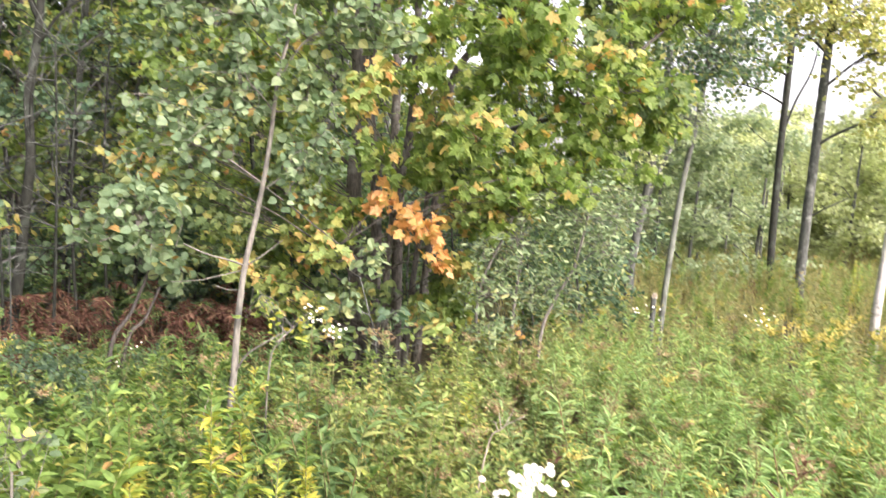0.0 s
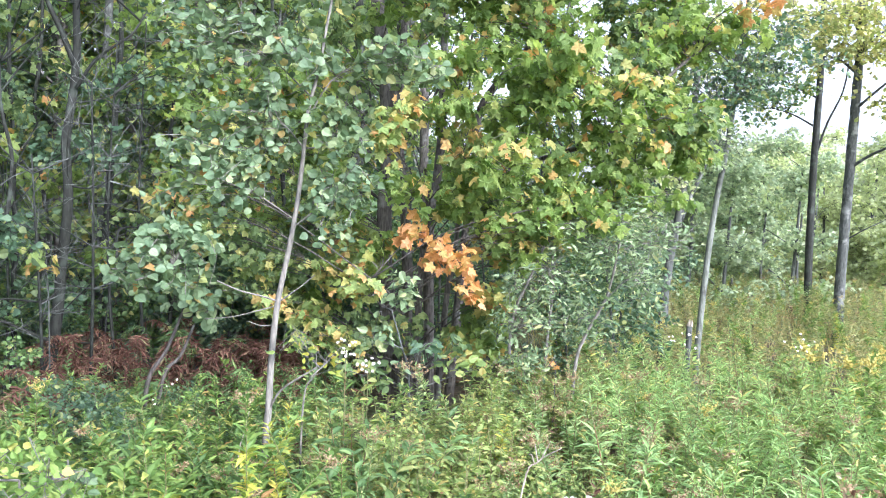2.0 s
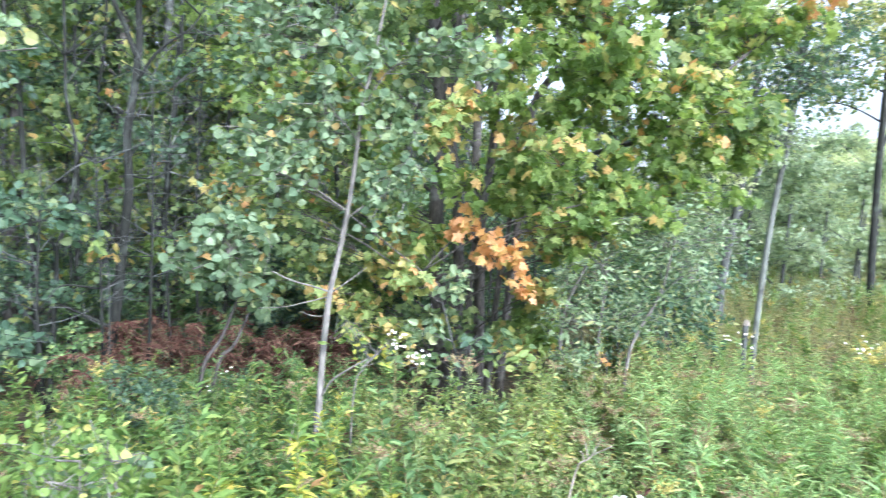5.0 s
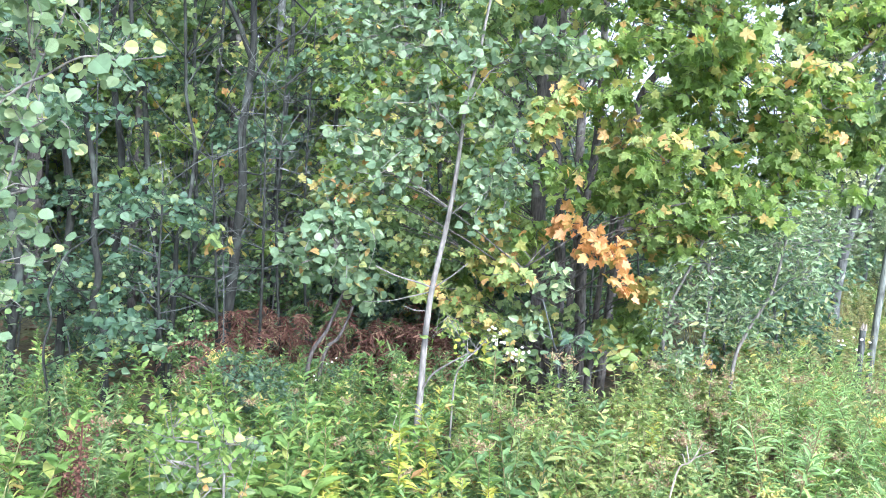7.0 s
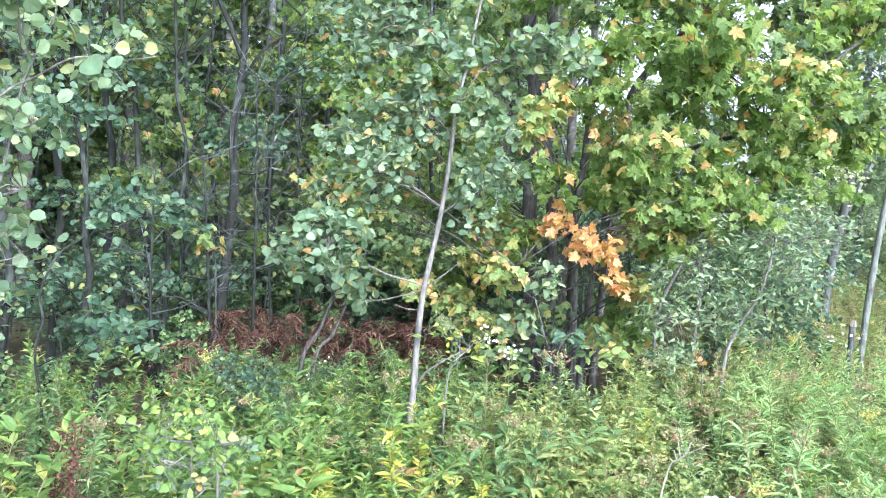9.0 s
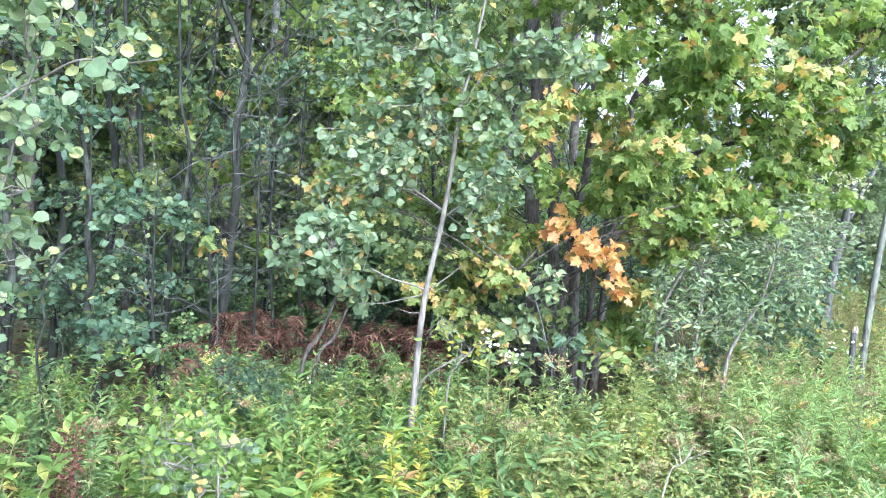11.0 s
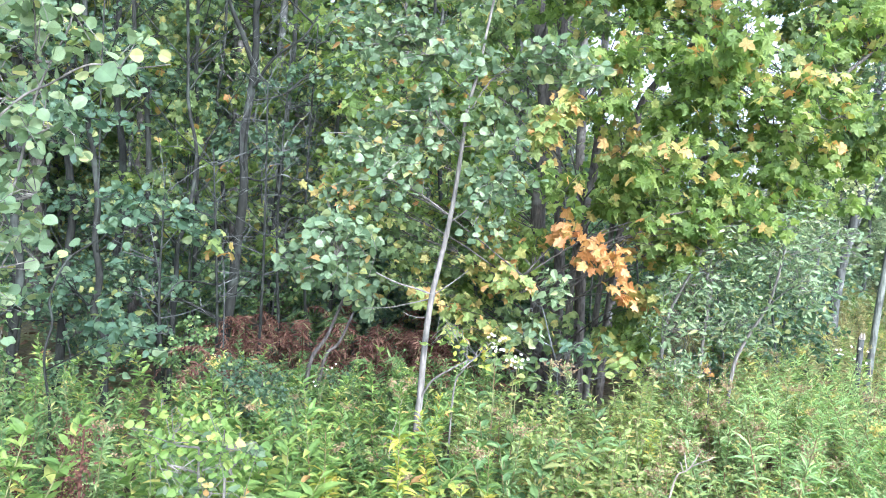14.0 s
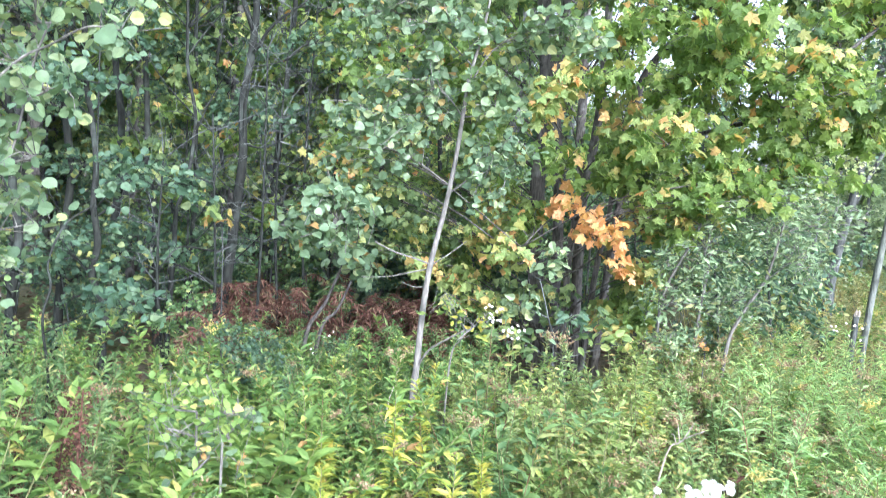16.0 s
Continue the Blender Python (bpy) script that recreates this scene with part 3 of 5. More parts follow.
tree("maple_tree", "many-stemmed maple, green crown with orange and yellow leaves", "tree",
     [(-0.42, 6.24, 0.00), (-0.45, 6.23, 0.57), (-0.52, 6.23, 1.40), (-0.50, 6.23, 2.05), (-0.54, 6.23, 2.68), (-0.61, 6.22, 3.18), (-0.74, 6.31, 4.37), (-0.81, 6.50, 6.93)], 0.068, 0.045, BARK_DARK,
     tiers([((0.30, 5.24, 2.67), (0.55, 0.5, 0.28), 41, MAPLE), ((0.80, 5.29, 2.66), (0.55, 0.5, 0.32), 34, MAPLE), ((1.31, 5.39, 2.72), (0.5, 0.5, 0.22), 33, MAPLE),
      ((0.48, 5.03, 2.17), (0.5, 0.45, 0.22), 34, MAPLE), ((0.21, 5.15, 1.90), (0.42, 0.4, 0.20), 36, MAPLE), ((0.82, 5.29, 2.00), (0.42, 0.4, 0.2), 24, MAPLE),
      ((1.24, 5.41, 1.99), (0.3, 0.35, 0.15), 16, MAPLE), ((-0.02, 5.15, 2.41), (0.24, 0.35, 0.3), 24, MAPLE), ((0.38, 5.34, 1.56), (0.35, 0.35, 0.16), 26, MAPLE),
      ((-0.36, 4.84, 2.13), (0.20, 0.2, 0.12), 22, MAPLE_YELLOW), ((-0.17, 4.95, 1.45), (0.18, 0.15, 0.10), 5, MAPLE_ORANGE), ((0.07, 4.90, 1.32), (0.20, 0.13, 0.11), 7, MAPLE_ORANGE),
      ((0.16, 4.90, 1.14), (0.05, 0.06, 0.04), 2, MAPLE_ORANGE), ((-0.08, 5.45, 2.71), (0.24, 0.4, 0.3), 18, MAPLE), ((-0.85, 5.89, 1.31), (0.35, 0.4, 0.2), 30, MAPLE_YELLOW),
      ((-0.80, 5.09, 0.83), (0.18, 0.2, 0.06), 9, MAPLE_YELLOW), ((-1.52, 6.17, 1.34), (0.4, 0.4, 0.3), 40, MAPLE), ((0.16, 5.55, 0.70), (0.2, 0.2, 0.12), 14, MAPLE_YELLOW),
      ((-1.16, 6.24, 2.72), (0.7, 0.5, 0.5), 60, MAPLE), ((-2.06, 6.22, 2.70), (0.6, 0.5, 0.5), 50, MAPLE), ((-1.72, 6.11, 1.95), (0.5, 0.5, 0.3), 40, MAPLE),
      ((0.16, 5.55, 3.49), (0.9, 0.8, 0.6), 64, MAPLE), ((1.21, 5.62, 3.39), (0.8, 0.7, 0.5), 50, MAPLE), ((-1.26, 6.02, 3.87), (0.9, 0.8, 0.6), 70, MAPLE),
      # the mass at (0.40, 4.60, 3.55) is unseen, added overhead to cast shade
      ((-0.15, 6.55, 5.69), (1.2, 1.0, 0.7), 50, MAPLE), ((-1.47, 5.46, 2.23), (0.45, 0.4, 0.35), 50, MAPLE), ((-1.74, 5.38, 1.64), (0.4, 0.4, 0.3), 40, MAPLE), ((-0.96, 5.77, 2.00), (0.4, 0.3, 0.4), 50, MAPLE), ((-1.17, 5.83, 1.04), (0.4, 0.3, 0.2), 26, MAPLE), ((-0.98, 5.50, 2.66), (0.3, 0.4, 0.3), 30, MAPLE), ((0.50, 4.82, 2.41), (0.4, 0.3, 0.25), 32, MAPLE), ((1.05, 4.94, 2.31), (0.4, 0.3, 0.2), 36, MAPLE), ((0.35, 4.74, 1.92), (0.28, 0.25, 0.12), 22, MAPLE), ((-0.26, 5.04, 1.74), (0.16, 0.15, 0.12), 9, MAPLE), ((-0.44, 5.33, 1.36), (0.15, 0.15, 0.12), 10, MAPLE), ((0.19, 5.65, 3.05), (0.45, 0.3, 0.15), 24, MAPLE), ((0.54, 5.42, 2.89), (0.35, 0.3, 0.14), 16, MAPLE), ((-0.74, 5.50, 1.69), (0.2, 0.2, 0.2), 16, MAPLE), ((0.25, 5.24, 0.76), (0.16, 0.15, 0.08), 9, MAPLE), ((0.03, 4.95, 1.72), (0.17, 0.2, 0.1), 9, MAPLE), ((0.37, 5.04, 1.36), (0.22, 0.2, 0.14), 18, MAPLE), ((0.62, 5.11, 1.71), (0.3, 0.2, 0.12), 24, MAPLE), ((1.08, 5.34, 1.77), (0.35, 0.25, 0.12), 22, MAPLE), ((-0.62, 5.11, 1.15), (0.14, 0.15, 0.1), 9, MAPLE_YELLOW), ((0.30, 5.14, 1.07), (0.1, 0.12, 0.1), 8, MAPLE_YELLOW), ((-0.37, 5.54, 3.17), (0.5, 0.4, 0.3), 36, MAPLE), ((0.61, 5.32, 3.17), (0.6, 0.4, 0.3), 31, MAPLE), ((1.56, 6.00, 3.05), (0.5, 0.4, 0.3), 24, MAPLE), ((0.12, 5.65, 1.57), (0.24, 0.25, 0.12), 12, MAPLE), ((1.50, 5.55, 2.17), (0.36, 0.3, 0.14), 26, MAPLE), ((1.30, 5.55, 2.46), (0.36, 0.3, 0.14), 22, MAPLE), ((1.53, 5.85, 2.83), (0.5, 0.3, 0.2), 26, MAPLE), ((1.76, 5.90, 2.34), (0.25, 0.25, 0.12), 9, MAPLE), ((1.64, 5.60, 2.00), (0.22, 0.25, 0.1), 12, MAPLE), ((1.90, 5.70, 2.90), (0.3, 0.3, 0.12), 12, MAPLE), ((0.40, 4.60, 3.55), (1.0, 0.7, 0.25), 60, MAPLE), ((-1.45, 5.50, 1.15), (0.35, 0.2, 0.2), 26, WOODS), ((-1.12, 5.40, 0.95), (0.25, 0.2, 0.1), 10, MAPLE_YELLOW), ((1.02, 5.90, 3.00), (0.45, 0.3, 0.2), 22, WOODS), ((0.62, 5.10, 1.50), (0.25, 0.2, 0.08), 10, MAPLE_YELLOW), ((0.85, 5.05, 1.62), (0.4, 0.2, 0.12), 22, MAPLE), ((0.50, 4.95, 1.62), (0.3, 0.2, 0.10), 16, MAPLE), ((1.30, 5.30, 1.72), (0.3, 0.2, 0.10), 12, MAPLE), ((-0.26, 5.44, 0.80), (0.28, 0.2, 0.16), 6, WOODS), ((0.30, 5.64, 0.89), (0.2, 0.2, 0.16), 18, MAPLE), ((-0.65, 5.51, 0.79), (0.2, 0.2, 0.14), 14, WOODS), ((1.92, 5.37, 3.06), (0.22, 0.15, 0.04), 3, MAPLE_ORANGE)]),
     LOBED, 0.069, 0.88, 11, "", 300, 13, 10,
     [([(-0.30, 6.14, 0.00), (-0.34, 6.14, 1.41), (-0.43, 6.13, 2.25), (-0.41, 6.14, 2.84), (-0.42, 6.14, 4.09)], 0.048, 0.035),
      ([(-0.14, 6.45, 0.00), (-0.18, 6.45, 1.50), (-0.13, 6.45, 1.86), (-0.10, 6.35, 2.28), (-0.10, 6.25, 3.19)], 0.05, 0.03),
      ([(0.01, 6.75, 0.00), (0.11, 6.75, 1.32), (0.18, 6.65, 2.01), (0.19, 6.55, 2.40), (0.37, 6.34, 2.68), (0.56, 5.92, 2.85), (0.78, 5.70, 2.99)], 0.045, 0.02),
      ([(-0.19, 5.85, 0.00), (-0.22, 5.85, 0.45), (-0.22, 5.85, 1.03), (-0.17, 5.85, 1.84)], 0.035, 0.02),
      ([(-0.24, 5.85, 0.70), (-0.33, 5.44, 0.95), (-0.40, 5.13, 1.11), (-0.49, 5.03, 1.19)], 0.009, 0.004),
      ([(-0.09, 5.95, 0.00), (-0.05, 5.95, 0.61), (-0.02, 5.95, 1.03), (0.03, 5.95, 1.36), (0.07, 5.85, 2.05)], 0.03, 0.015),
      ([(0.22, 6.35, 1.87), (0.68, 5.81, 2.03), (0.93, 5.57, 2.11), (1.18, 5.53, 2.28), (1.43, 5.57, 2.57), (1.68, 5.71, 2.78)], 0.02, 0.01)], twig_r=0.004, limb_r=0.11, flat=0.85, droop=0.6)

# ---- grey willow shrub ----
tree("willow_shrub", "grey-green willow shrub with narrow leaves and pale stems", "shrub",
     [(0.77, 5.09, 0.00), (0.80, 5.09, 0.66), (0.86, 5.08, 0.88), (0.98, 5.06, 1.14), (1.04, 5.04, 1.47)], 0.013, 0.007, BARK_PALE,
     [((0.61, 5.01, 1.24), (0.36, 0.36, 0.26), 46, WILLOW), ((0.92, 5.07, 1.43), (0.38, 0.36, 0.26), 46, WILLOW), ((0.71, 5.20, 1.54), (0.4, 0.36, 0.2), 32, WILLOW),
      ((0.49, 4.93, 0.94), (0.28, 0.34, 0.24), 32, WILLOW), ((0.83, 5.08, 0.98), (0.32, 0.34, 0.2), 26, WILLOW), ((1.17, 5.12, 1.20), (0.32, 0.34, 0.26), 34, WILLOW),
      ((1.10, 5.24, 1.60), (0.32, 0.3, 0.14), 44, WILLOW), ((1.38, 5.27, 1.48), (0.25, 0.3, 0.16), 34, WILLOW), ((0.89, 5.38, 1.76), (0.3, 0.3, 0.1), 26, WILLOW), ((0.09, 5.55, 1.73), (0.16, 0.2, 0.12), 18, WILLOW), ((0.43, 4.83, 0.71), (0.18, 0.2, 0.1), 24, WILLOW)],
     LANCE, 0.052, 0.34, 11, "", 0, 14, 6,
     [([(0.38, 5.04, 0.00), (0.38, 5.04, 0.67), (0.40, 5.03, 1.00), (0.54, 5.02, 1.34), (0.68, 5.11, 1.72)], 0.012, 0.006),
      ([(0.59, 5.12, 0.00), (0.62, 5.11, 0.81), (0.65, 5.11, 1.24), (0.60, 5.12, 1.51)], 0.012, 0.006)], twig_r=0.003)

# ---- trunks on the clearing side ----
tree("young_birch", "slim pale grey birch with a thin leafy crown", "tree",
     [(2.22, 7.27, 0.00), (2.23, 7.26, 0.56), (2.28, 7.25, 1.32), (2.33, 7.23, 1.83), (2.40, 7.21, 2.35), (2.48, 7.18, 3.26), (2.58, 7.25, 4.15), (2.65, 7.34, 6.02)], 0.031, 0.02, BARK_BIRCH,
     [((2.15, 7.08, 2.65), (0.8, 0.6, 0.55), 80, ALDER), ((2.55, 6.95, 2.75), (0.5, 0.3, 0.40), 60, ALDER), ((2.20, 6.95, 2.25), (0.5, 0.3, 0.35), 50, HAZED), ((2.44, 7.20, 2.97), (0.6, 0.6, 0.5), 50, WOODS), ((1.87, 7.16, 3.18), (0.6, 0.5, 0.4), 60, HAZY_SUNLIT), ((2.39, 7.11, 3.33), (0.6, 0.5, 0.3), 44, YELLOW_TOP),
      ((2.77, 7.08, 3.20), (0.5, 0.4, 0.30), 36, ALDER), ((2.95, 7.03, 2.90), (0.35, 0.4, 0.30), 20, ALDER), ((2.88, 7.03, 3.53), (0.5, 0.5, 0.2), 30, YELLOW_TOP), ((2.49, 6.97, 3.96), (0.9, 0.8, 0.4), 50, YELLOW_TOP), ((2.55, 7.16, 5.68), (1.2, 1.0, 0.8), 60, WOODS)],
     OVATE, 0.042, 0.9, 10, "", 0, 21, 8)
tree("grey_trunk_tree", "grey forked young tree behind the willow", "tree",
     [(2.29, 8.70, 0.00), (2.29, 8.70, 0.75), (2.34, 8.69, 1.24), (2.42, 8.67, 1.79), (2.48, 8.65, 2.62), (2.53, 8.64, 3.45), (2.52, 8.64, 5.07)], 0.055, 0.03, BARK_GREY,
     [((2.20, 8.52, 2.01), (0.5, 0.5, 0.4), 36, HAZY_SUNLIT), ((1.99, 8.57, 2.77), (0.8, 0.5, 0.5), 60, HAZY_SUNLIT), ((2.51, 8.64, 3.27), (0.7, 0.6, 0.5), 50, HAZY_SUNLIT), ((2.62, 8.61, 2.39), (0.4, 0.5, 0.4), 26, WOODS), ((1.80, 8.82, 1.82), (0.7, 0.5, 0.5), 50, HAZY_SUNLIT)],
     OVATE, 0.048, 0.9, 11, "", 0, 22, 8, [([(2.42, 8.67, 1.58), (2.51, 8.64, 1.85), (2.61, 8.61, 2.10), (2.69, 8.59, 2.45)], 0.025, 0.015)])
tree("dark_birch", "dark-barked birch with a yellowing crown", "tree",
     [(5.44, 12.36, 0.00), (5.41, 12.37, 0.73), (5.40, 12.37, 1.59), (5.41, 12.37, 2.70), (5.43, 12.36, 3.71), (5.43, 12.36, 4.72), (5.35, 12.39, 7.04)], 0.062, 0.042, BARK_THICKET,
     [((5.24, 12.12, 4.41), (0.6, 0.6, 0.35), 36, YELLOW_TOP), ((5.07, 12.19, 3.59), (0.45, 0.6, 0.3), 16, WOODS), ((4.82, 12.29, 4.26), (0.4, 0.6, 0.3), 12, WOODS), ((4.73, 12.32, 3.26), (0.5, 0.6, 0.3), 20, WOODS), ((4.35, 12.40, 3.90), (0.6, 0.5, 0.45), 34, HAZED), ((5.57, 11.97, 4.55), (0.6, 0.6, 0.3), 24, YELLOW_TOP), ((5.20, 11.91, 6.04), (1.4, 1.2, 0.8), 50, YELLOW_TOP)],
     OVATE, 0.06, 0.9, 16, "", 0, 23, 8, [([(5.41, 12.37, 2.53), (5.54, 12.31, 3.04), (5.68, 12.14, 3.53), (5.75, 12.10, 4.18)], 0.02, 0.01)])
tree("grey_birch", "grey-white birch trunk with yellow-green crown", "tree",
     [(5.16, 10.83, 0.00), (5.16, 10.83, 0.41), (5.17, 10.83, 1.09), (5.19, 10.82, 1.92), (5.21, 10.81, 2.74), (5.23, 10.80, 3.47), (5.25, 10.79, 4.42), (5.23, 10.80, 6.73)], 0.074, 0.05, BARK_GREY,
     [((5.10, 10.42, 3.77), (0.8, 0.7, 0.5), 42, YELLOW_TOP), ((5.36, 10.29, 4.03), (0.8, 0.6, 0.6), 40, YELLOW_TOP), ((4.73, 10.70, 3.73), (0.55, 0.5, 0.35), 22, YELLOW_TOP), ((5.30, 10.32, 3.12), (0.4, 0.5, 0.25), 10, YELLOW_TOP), ((4.83, 10.55, 4.28), (0.9, 0.6, 0.4), 34, YELLOW_TOP),
      ((5.82, 10.04, 3.52), (0.8, 0.6, 0.6), 50, YELLOW_TOP), ((5.75, 10.10, 2.60), (0.5, 0.5, 0.5), 26, YELLOW_TOP), ((5.17, 10.39, 5.51), (1.4, 1.2, 0.8), 50, YELLOW_TOP)],
     OVATE, 0.06, 0.9, 16, "", 0, 24, 8, [([(5.22, 10.80, 2.33), (5.36, 10.62, 2.47), (5.58, 10.40, 2.63), (5.85, 10.25, 2.93)], 0.025, 0.01),
                                         ([(5.23, 10.80, 1.39), (5.36, 10.63, 1.52), (5.55, 10.53, 1.64)], 0.012, 0.005)])
tree("white_birch", "white birch stem at the clearing's edge", "tree",
     [(4.50, 7.79, 0.00), (4.50, 7.79, 0.51), (4.52, 7.78, 0.96), (4.55, 7.76, 1.68), (4.59, 7.74, 3.02), (4.54, 7.77, 5.08)], 0.05, 0.03, BARK_WHITE,
     [((4.69, 7.68, 2.75), (0.6, 0.6, 0.5), 40, YELLOW_TOP), ((4.67, 7.69, 4.05), (0.9, 0.8, 0.6), 40, YELLOW_TOP)], ROUND, 0.06, 0.9, 8, "", 0, 25, 8)


# ---- broken post ----
def build_post():
    rng = np.random.default_rng(31)
    a, b = np.array((1.71, 5.96, 0.00)), np.array((1.76, 5.95, 0.84))
    root = thing("broken_post", tuple(a), "short weathered grey stub of a dead stem", "stump")
    part("trunk", tube(spline([a, (a + b) / 2 + [0.01, 0, 0], b], 14) - a, 0.026, 0.021, 9, 0.12, rng), BARK_GREY, root, "", True)
    for k in range(5):
        o = b - a + np.array([0.014 * math.cos(k * 1.3), 0.014 * math.sin(k * 1.3), -0.01])
        part("splinter", tube(np.array([o, o + [0.004, 0, 0.02 + 0.03 * rng.random()]]), 0.012, 0.002, 4), DEADWOOD, root, "pale torn splinter")


build_post()


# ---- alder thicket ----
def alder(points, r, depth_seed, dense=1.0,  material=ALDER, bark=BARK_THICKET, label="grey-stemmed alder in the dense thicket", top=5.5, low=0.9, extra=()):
    rng = np.random.default_rng(depth_seed)
    p = spline(points, 9)
    p[1:-1, :2] += rng.normal(0, 0.022, (7, 2))
    line = spline(p, 40)
    blobs = []
    for z in np.arange(low, top, 0.55):
        q = line[np.argmin(abs(line[:, 2] - z))] if z < line[-1, 2] else line[-1] + [0, 0, z - line[-1, 2]]
        a = rng.uniform(0, 2 * np.pi)
        o = np.array([math.cos(a), math.sin(a), 0]) * rng.uniform(0.25, 0.7)
        # some masses take lighter, yellower WOODS: backlight painted as leaf colour
        bright = material is ALDER and p[0][1] > 4.4 and rng.random() < 0.22
        blobs.append((tuple(q + o), (0.42, 0.42, 0.26), max(3, int((16 + 1.8 * z) * dense * (0.6 if bright else 1.0))), WOODS if bright else material))
    d = line[-1] - line[-6]
    d = d / np.linalg.norm(d) * 0.3 + np.array([0, 0, 0.8])
    stem = [tuple(v) for v in p] + [tuple(p[-1] + d * 1.6), tuple(p[-1] + d * 3.4 + np.array([rng.normal(0, .3), rng.normal(0, .3), 0.3]))]
    bare = list(extra)
    for _ in range(9 if top > 3 else 0):
        z = rng.uniform(0.5, 3.6)
        q = line[np.argmin(abs(line[:, 2] - z))]
        a = rng.uniform(0, 2 * np.pi)
        o = np.array([math.cos(a), math.sin(a), rng.uniform(0.3, 1.2)]) * rng.uniform(0.35, 0.8)
        bare.append(([tuple(q), tuple(q + o * 0.5 + rng.normal(0, 0.05, 3)), tuple(q + o + np.array([0, 0, 0.1]))], rng.uniform(0.004, 0.009), 0.002))
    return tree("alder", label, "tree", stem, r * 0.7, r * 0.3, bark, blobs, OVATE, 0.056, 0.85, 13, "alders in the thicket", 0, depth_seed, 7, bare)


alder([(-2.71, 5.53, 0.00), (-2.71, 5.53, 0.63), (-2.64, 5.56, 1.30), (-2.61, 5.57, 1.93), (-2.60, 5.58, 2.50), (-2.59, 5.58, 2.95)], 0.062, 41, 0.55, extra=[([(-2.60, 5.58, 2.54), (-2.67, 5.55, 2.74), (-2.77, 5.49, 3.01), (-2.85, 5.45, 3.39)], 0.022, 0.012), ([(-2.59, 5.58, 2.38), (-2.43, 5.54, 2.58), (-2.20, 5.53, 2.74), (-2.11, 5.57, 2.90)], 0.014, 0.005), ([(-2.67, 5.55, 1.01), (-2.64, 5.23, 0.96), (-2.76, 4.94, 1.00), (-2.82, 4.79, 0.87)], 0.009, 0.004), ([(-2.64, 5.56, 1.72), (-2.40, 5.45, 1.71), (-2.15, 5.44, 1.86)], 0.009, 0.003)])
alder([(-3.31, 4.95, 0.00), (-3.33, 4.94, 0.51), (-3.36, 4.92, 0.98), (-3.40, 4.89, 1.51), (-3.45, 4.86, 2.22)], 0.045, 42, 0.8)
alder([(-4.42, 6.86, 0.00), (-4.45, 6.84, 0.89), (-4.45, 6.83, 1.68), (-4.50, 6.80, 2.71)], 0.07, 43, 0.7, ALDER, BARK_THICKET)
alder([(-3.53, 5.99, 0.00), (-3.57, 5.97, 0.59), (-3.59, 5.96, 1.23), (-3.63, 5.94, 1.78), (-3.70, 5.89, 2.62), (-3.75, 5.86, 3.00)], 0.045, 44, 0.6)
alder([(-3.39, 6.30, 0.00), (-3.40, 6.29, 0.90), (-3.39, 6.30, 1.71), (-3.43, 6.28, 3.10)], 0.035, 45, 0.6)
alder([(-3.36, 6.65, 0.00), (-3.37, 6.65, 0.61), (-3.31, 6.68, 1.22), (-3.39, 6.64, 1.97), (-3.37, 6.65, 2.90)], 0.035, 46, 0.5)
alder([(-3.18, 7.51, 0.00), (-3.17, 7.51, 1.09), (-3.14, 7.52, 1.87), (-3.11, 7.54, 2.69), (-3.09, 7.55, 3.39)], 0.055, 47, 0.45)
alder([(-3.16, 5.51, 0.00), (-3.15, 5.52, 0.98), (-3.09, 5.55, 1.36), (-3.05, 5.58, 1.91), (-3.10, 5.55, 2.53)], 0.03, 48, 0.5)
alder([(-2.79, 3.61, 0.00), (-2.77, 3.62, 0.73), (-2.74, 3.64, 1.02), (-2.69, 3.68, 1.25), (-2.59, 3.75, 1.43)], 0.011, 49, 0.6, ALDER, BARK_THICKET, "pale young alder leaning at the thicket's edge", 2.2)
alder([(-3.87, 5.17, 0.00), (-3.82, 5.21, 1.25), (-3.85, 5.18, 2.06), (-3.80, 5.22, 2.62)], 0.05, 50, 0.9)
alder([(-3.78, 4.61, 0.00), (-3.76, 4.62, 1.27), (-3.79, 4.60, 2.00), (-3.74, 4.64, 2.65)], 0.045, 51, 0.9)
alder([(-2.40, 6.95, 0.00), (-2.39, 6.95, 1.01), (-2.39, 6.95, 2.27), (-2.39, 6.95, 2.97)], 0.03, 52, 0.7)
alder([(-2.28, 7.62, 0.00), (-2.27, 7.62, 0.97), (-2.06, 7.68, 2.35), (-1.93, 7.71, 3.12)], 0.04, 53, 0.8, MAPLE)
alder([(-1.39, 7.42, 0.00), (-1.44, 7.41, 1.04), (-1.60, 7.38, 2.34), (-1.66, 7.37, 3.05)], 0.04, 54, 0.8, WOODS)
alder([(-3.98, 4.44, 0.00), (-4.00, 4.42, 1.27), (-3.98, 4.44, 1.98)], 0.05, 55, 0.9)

for seed, x, y, top in ((58, -3.35, 6.05, 2.9), (59, -2.95, 6.60, 2.7), (60, -3.75, 6.50, 2.6)):
    tree("maple_sapling", "slim maple sapling, bright green leaves among the alders", "tree",
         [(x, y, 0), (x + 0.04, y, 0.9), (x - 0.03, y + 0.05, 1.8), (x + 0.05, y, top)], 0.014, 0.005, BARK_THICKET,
         [((x + 0.18 * math.cos(2.1 * k + seed), y - 0.22, top - 0.32 * k), (0.26, 0.22, 0.09), 11, MAPLE if k % 2 else WOODS) for k in range(6)],
         LOBED, 0.068, 0.88, 8, "maple saplings in the thicket", 0, seed, 5, twig_r=0.002, flat=0.8, droop=0.5)

